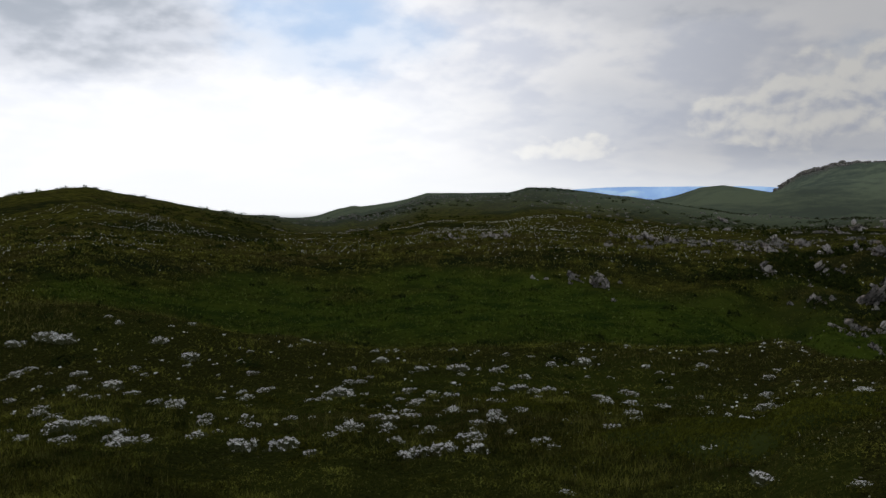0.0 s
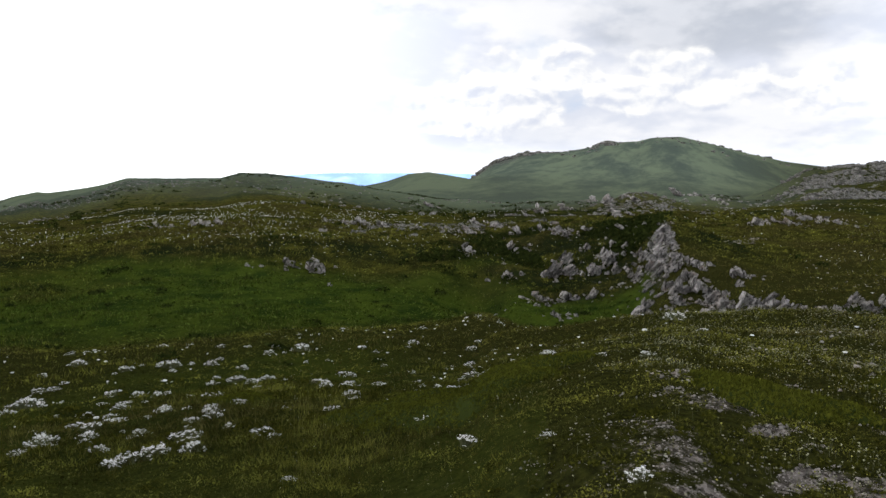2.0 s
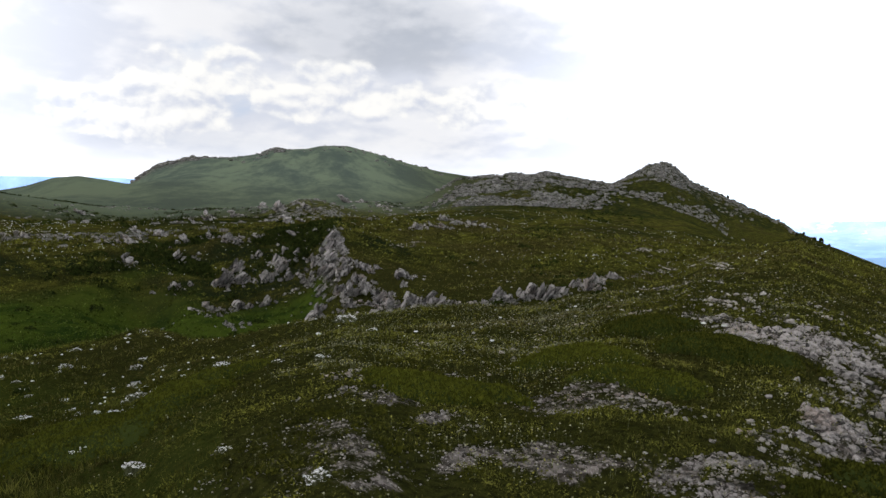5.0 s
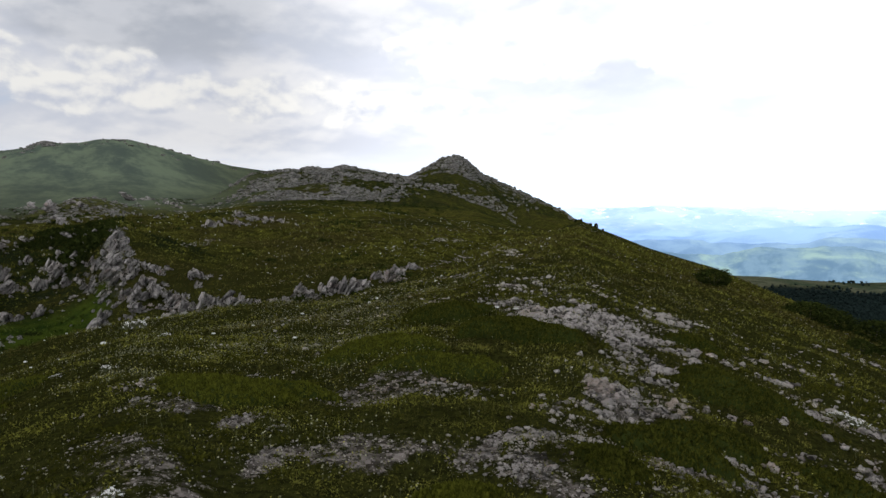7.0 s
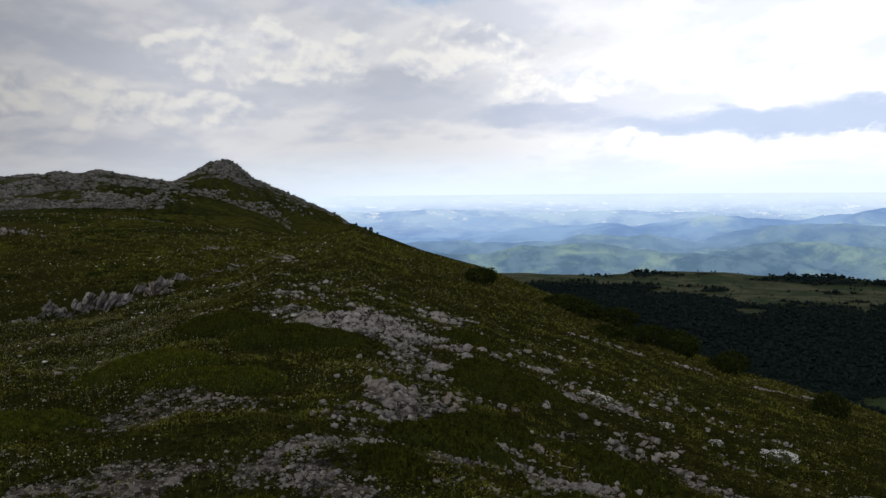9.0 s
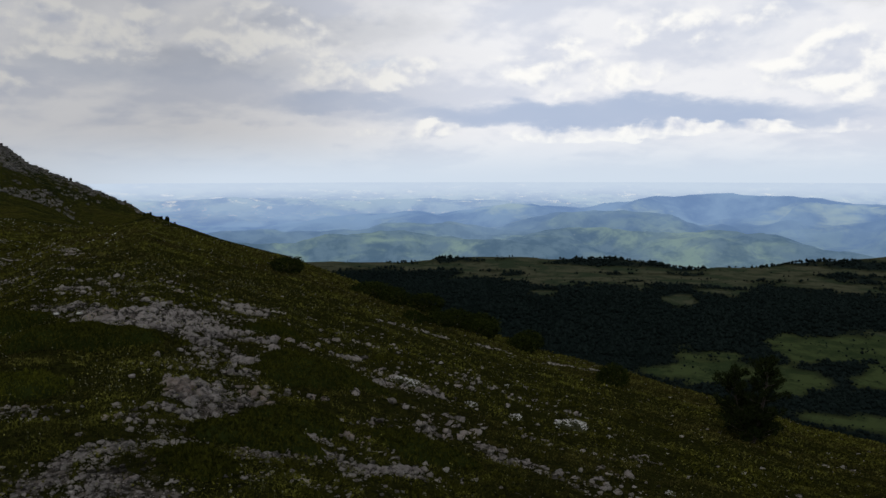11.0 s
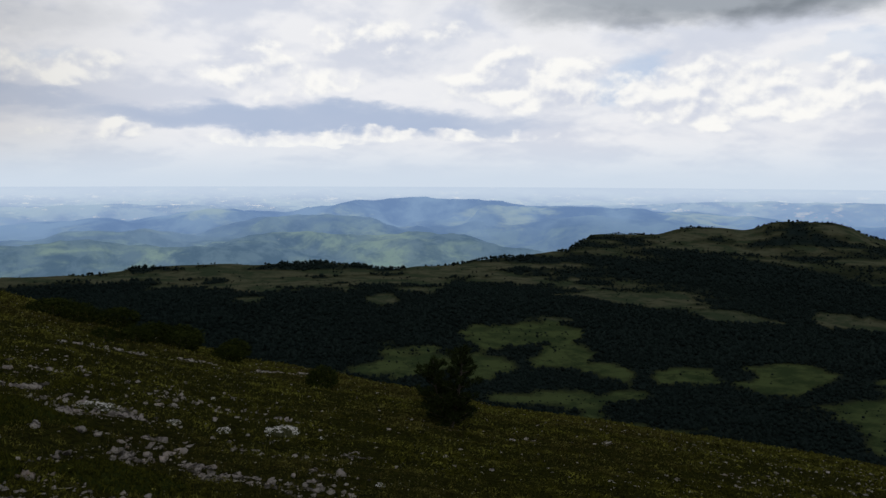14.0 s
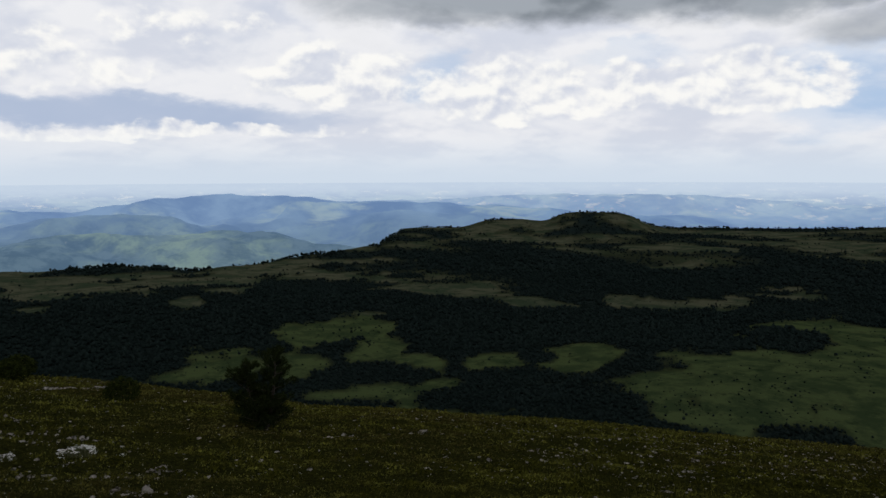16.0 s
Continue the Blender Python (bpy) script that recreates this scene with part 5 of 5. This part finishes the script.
def build_bushes():
    rng = random.Random(4)
    meshes = []
    for k in range(3):
        v, f = tuft_bush(500 + k, 2600, .03)
        leaves = link_mesh("leaves", v, f, MAT_HEATH)
        sv, sf = [], []
        for j in range(7):
            a = j * .9 + k
            tipv = Vector((math.cos(a) * .3, math.sin(a) * .3, .45))
            side = Vector((-math.sin(a), math.cos(a), 0)) * .018
            up = Vector((math.cos(a), math.sin(a), 0)) * .018
            o = len(sv)
            sv += [(side)[:], (-side)[:], (up)[:], tipv[:]]
            sf += [(o, o + 1, o + 3), (o + 1, o + 2, o + 3), (o + 2, o, o + 3)]
        stems = link_mesh("stems", np.array(sv), np.array(sf), MAT_BARK)
        meshes.append((leaves, stems))
    first = []
    for leaves, stems in meshes:
        top = new("juniper_bush")
        leaves.parent = stems.parent = top
        first.append(tagged(top, "dark green rounded juniper bush on the slope", "bush", "bushes on the slope"))
    for i, (x, y, w, h) in enumerate(BUSHES):
        ob = first[i] if i < 3 else copy_thing(first[i % 3], Matrix())
        ob.matrix_basis = pose(x, y, at(x, y) - .05, 0, 0, rng.uniform(0, 360)) @ Matrix.Diagonal((w, w, h * 1.3, 1))


def tube(points, radii, sides=7):
    """A tapered limb through points."""
    v, f = [], []
    for i, (p, r) in enumerate(zip(points, radii)):
        d = (Vector(points[min(i + 1, len(points) - 1)]) - Vector(points[max(i - 1, 0)])).normalized()
        a = d.orthogonal().normalized()
        b = d.cross(a)
        for k in range(sides):
            t = 6.2832 * k / sides
            v.append((Vector(p) + (a * math.cos(t) + b * math.sin(t)) * r)[:])
    for i in range(len(points) - 1):
        for k in range(sides):
            f.append((i * sides + k, i * sides + (k + 1) % sides, (i + 1) * sides + (k + 1) % sides, (i + 1) * sides + k))
    return np.array(v), np.array(f)


def build_pine(x, y, tall, seed):
    """A young pine forked near the ground, its two bushy tops side by side."""
    rng = np.random.RandomState(seed)
    top = new("pine_tree")
    top.matrix_world = pose(x, y, at(x, y) - .04)
    tagged(top, "young dark pine with two bushy tops above the slope", "tree")
    side = Vector((-.44, -.90, 0))
    spots, ways = [], []
    for lean, hgt, az0, wide in ((.26, tall, .4, 1.0), (-.42, tall * .84, 2.2, .95), (-.05, tall * .42, 4.0, 1.5)):
        pts = [side * (lean * q) + Vector((0, 0, hgt * h)) for q, h in ((0, 0), (.45, .22), (.85, .6), (1, 1))]
        link_mesh("trunk", *tube(pts, (.05, .04, .025, .008)), MAT_BARK, True, top)
        for k in range(26):
            t = .10 + .88 * k / 26
            base = side * (lean * float(np.interp(t, [0, .22, .6, 1], [0, .45, .85, 1]))) + Vector((0, 0, hgt * t))
            ang = az0 + k * 2.4
            reach = tall * wide * (.20 * math.sin(math.pi * min(1, .25 + .72 * t)) + .05) * rng.uniform(.55, 1.2)
            tip = base + Vector((math.cos(ang) * reach, math.sin(ang) * reach, reach * rng.uniform(.2, .75)))
            link_mesh("limb", *tube([base, base.lerp(tip, .5) - Vector((0, 0, reach * .06)), tip], (.012, .008, .003), 5), MAT_BARK, True, top)
            for u in np.linspace(.3, 1, 7):
                spots.append(base.lerp(tip, u) + Vector(rng.normal(size=3) * .03))
                ways.append((tip - base).normalized())
    vs = []
    for p, w in zip(spots, ways):
        for _ in range(26):
            d = (Vector(rng.normal(size=3)) * .75 + w * .9 + Vector((0, 0, .4))).normalized() * rng.uniform(.06, .13)
            o = Vector(rng.normal(size=3) * .03) + p
            s = d.orthogonal().normalized() * .0095
            vs += [(o - s)[:], (o + s)[:], (o + d)[:]]
    v = np.array(vs)
    link_mesh("crown", v, np.arange(len(v)).reshape(-1, 3), MAT_NEEDLE, parent=top)
    return top


def build_tussocks():
    """Dark cushions of heath dotting the hollow and the slopes round it."""
    rng = np.random.RandomState(91)
    x, y = polar(rng, 2600, -34, 60, 16, 75, 1)
    hollow, pit = basin(x, y)
    d = np.hypot(x, y)
    keep = rng.uniform(0, 1, len(x)) < np.where(hollow > .6, .20, np.where(hollow > .04, .75, .30) * step(-.05, .2, fbm(x, y, 10, 3, 2)) + .05)
    x, y, d = x[keep], y[keep], d[keep]
    n = 46
    s = rng.uniform(.14, .42, len(x)) * np.where(d > 38, 1.25, .85)
    p = rng.normal(size=(len(x), n, 3))
    p /= np.linalg.norm(p, axis=2, keepdims=True)
    p *= np.array([1, 1, .42]) * s[:, None, None] * rng.uniform(.6, 1, (len(x), n, 1))
    p[:, :, 2] = np.abs(p[:, :, 2])
    c = np.stack([x, y, height(x, y)], -1)[:, None] + p
    q = (c[:, :, None] + rng.normal(size=(len(x), n, 3, 3)) * (s * .17)[:, None, None, None]).reshape(-1, 3)
    # thick heath on the banks between the rocks
    def thick(n, a0, a1, d0, d1, test, lo, hi, leaves):
        x, y = polar(rng, n, a0, a1, d0, d1, 1)
        keep = rng.uniform(0, 1, n) < test(x, y)
        x, y = x[keep], y[keep]
        s = rng.uniform(lo, hi, len(x))
        p = rng.normal(size=(len(x), leaves, 3))
        p /= np.linalg.norm(p, axis=2, keepdims=True)
        p *= np.array([1, 1, .5]) * s[:, None, None] * rng.uniform(.6, 1, (len(x), leaves, 1))
        p[:, :, 2] = np.abs(p[:, :, 2])
        c = np.stack([x, y, height(x, y)], -1)[:, None] + p
        return (c[:, :, None] + rng.normal(size=(len(x), leaves, 3, 3)) * (s * .19)[:, None, None, None]).reshape(-1, 3)

    bank = thick(5200, 20, 39, 34, 60, lambda x, y: step(-.08, .12, fbm(x, y, 3.5, 3, 1)) * (1 - step(36.5, 38.5, np.degrees(np.arctan2(x, y)))) * step(19, 31, np.degrees(np.arctan2(x, y)) + fbm(x, y, 6, 3, 4) * 14) * step(34, 40, np.hypot(x, y) + fbm(x, y, 6, 3, 2) * 8) * (1 - step(50, 60, np.hypot(x, y))) * (1 - step(.5, .9, np.maximum(*basin(x, y)))), .16, .5, 44)
    tagged(link_mesh("bank_heath", bank, np.arange(len(bank)).reshape(-1, 3), MAT_HEATH), "dark heath growing between the limestone slabs", "heath", kind="stuff")
    moor = thick(9000, -34, 62, 60, 270, lambda x, y: step(-.02, .2, fbm(x, y, 24, 4, 4)) * .8, .25, .95, 22)
    tagged(link_mesh("moor_heath", moor, np.arange(len(moor)).reshape(-1, 3), MAT_HEATH), "dark heath and scrub dotting the far plateau", "heath", kind="stuff")
    # small cushions among the near turf
    x, y = polar(rng, 5200, -34, 168, 3.4, 16)
    keep = rng.uniform(0, 1, len(x)) < step(-.02, .16, fbm(x, y, 1.5, 3, 5)) * (1 - .9 * stonefield(x, y))
    x, y = x[keep], y[keep]
    s = rng.uniform(.03, .12, len(x)) * np.clip(np.hypot(x, y) / 8, .6, 1.6)
    p = rng.normal(size=(len(x), n, 3))
    p /= np.linalg.norm(p, axis=2, keepdims=True)
    p *= np.array([1, 1, .5]) * s[:, None, None] * rng.uniform(.6, 1, (len(x), n, 1))
    p[:, :, 2] = np.abs(p[:, :, 2])
    c = np.stack([x, y, height(x, y)], -1)[:, None] + p
    near = (c[:, :, None] + rng.normal(size=(len(x), n, 3, 3)) * np.maximum(s * .14, .006)[:, None, None, None]).reshape(-1, 3)
    tagged(link_mesh("turf_cushions", near, np.arange(len(near)).reshape(-1, 3), MAT_CUSHION), "small olive cushions of mountain herbs", "herbs", kind="stuff")
    tagged(link_mesh("heath_cushions", q, np.arange(len(q)).reshape(-1, 3), MAT_HEATH), "dark low heath cushions dotting the turf", "heath", kind="stuff")


build_grass()
build_tussocks()
build_herbs()
build_clumps()
build_mats()
build_bushes()
build_pine(15.2, -7.6, 1.95, 8)


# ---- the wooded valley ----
# dark leaf with a blue tint standing for the haze over the valley
MAT_WOOD = leaf_material("dark_hazy_woodland_leaf", (.009, .015, .014), (.015, .024, .022), .012)


def build_woods():
    rng = np.random.RandomState(51)
    v = np.array([(0, 0, 1), (1, 0, .1), (0, 1, .1), (-1, 0, .1), (0, -1, .1), (0, 0, -.6)], float)
    f = np.array([(0, 1, 2), (0, 2, 3), (0, 3, 4), (0, 4, 1), (2, 1, 5), (3, 2, 5), (4, 3, 5), (1, 4, 5)])
    crowns = [(v + np.random.RandomState(640 + k).normal(size=v.shape) * .20, f) for k in range(12)]

    def grow(n, d0, d1, lo, hi, dense, name, label):
        x, y = polar(rng, n, 74, 168, d0, d1)
        z = height(x, y)
        w, dry = woodland(x, y)
        d = np.hypot(x, y)
        m = (rng.uniform(0, 1, n) < np.maximum(w, (.015 + .07 * step(.04, .22, fbm(x, y, 60, 3, 2))) * (1 - .3 * step(1250, 1500, d))) * dense) & (z < -75)
        x, y, z, w = x[m], y[m], z[m], w[m]
        s = (rng.uniform(0, 1, len(x)) ** 1.7 * (hi - lo) + lo) * (.55 + .45 * w)
        v, f = scatter(crowns, x, y, z, s, rng.uniform(0, 6, len(x)), rng.uniform(.7, 1.2, len(x)), .2)
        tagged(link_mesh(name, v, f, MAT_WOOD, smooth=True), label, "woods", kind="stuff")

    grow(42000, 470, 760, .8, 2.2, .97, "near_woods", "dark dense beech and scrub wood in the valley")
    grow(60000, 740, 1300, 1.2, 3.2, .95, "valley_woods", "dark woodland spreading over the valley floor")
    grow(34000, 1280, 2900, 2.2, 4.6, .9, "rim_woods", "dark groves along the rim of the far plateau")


def build_skyline_trees():
    """Little pines along the edge of the peak's slope."""
    rng = np.random.RandomState(71)
    v, f = tuft_bush(77, 420, .10)
    pts = v * np.array([1, 1, 1.5])
    me = link_mesh("crown", pts, f, MAT_NEEDLE)
    tv, tf = tube([(0, 0, -.2), (0, 0, .4), (0, 0, .9)], (.05, .04, .015), 6)
    trunk = link_mesh("trunk", tv, tf, MAT_BARK)
    first = new("small_pine")
    me.parent = trunk.parent = first
    tagged(first, "small dark pine on the rocky skyline", "tree", "pines on the skyline")
    spots = [(67.2, 318, 1.6), (67.6, 316, 1.3), (69.2, 317, 1.2), (70.9, 250, .9), (71.8, 190, 1.1), (72.2, 180, .9), (72.9, 170, 1.0), (73.3, 165, 1.3), (73.8, 160, .8), (66.8, 320, 1.2), (70.0, 300, .9)]
    for i, (a, d, s) in enumerate(spots):
        x, y = d * math.sin(radians(a)), d * math.cos(radians(a))
        ob = first if i == 0 else copy_thing(first, Matrix())
        ob.matrix_basis = pose(x, y, at(x, y) - .1, 0, 0, rng.uniform(0, 360)) @ Matrix.Diagonal((s * .6, s * .6, s * .7, 1))


build_woods()
build_skyline_trees()
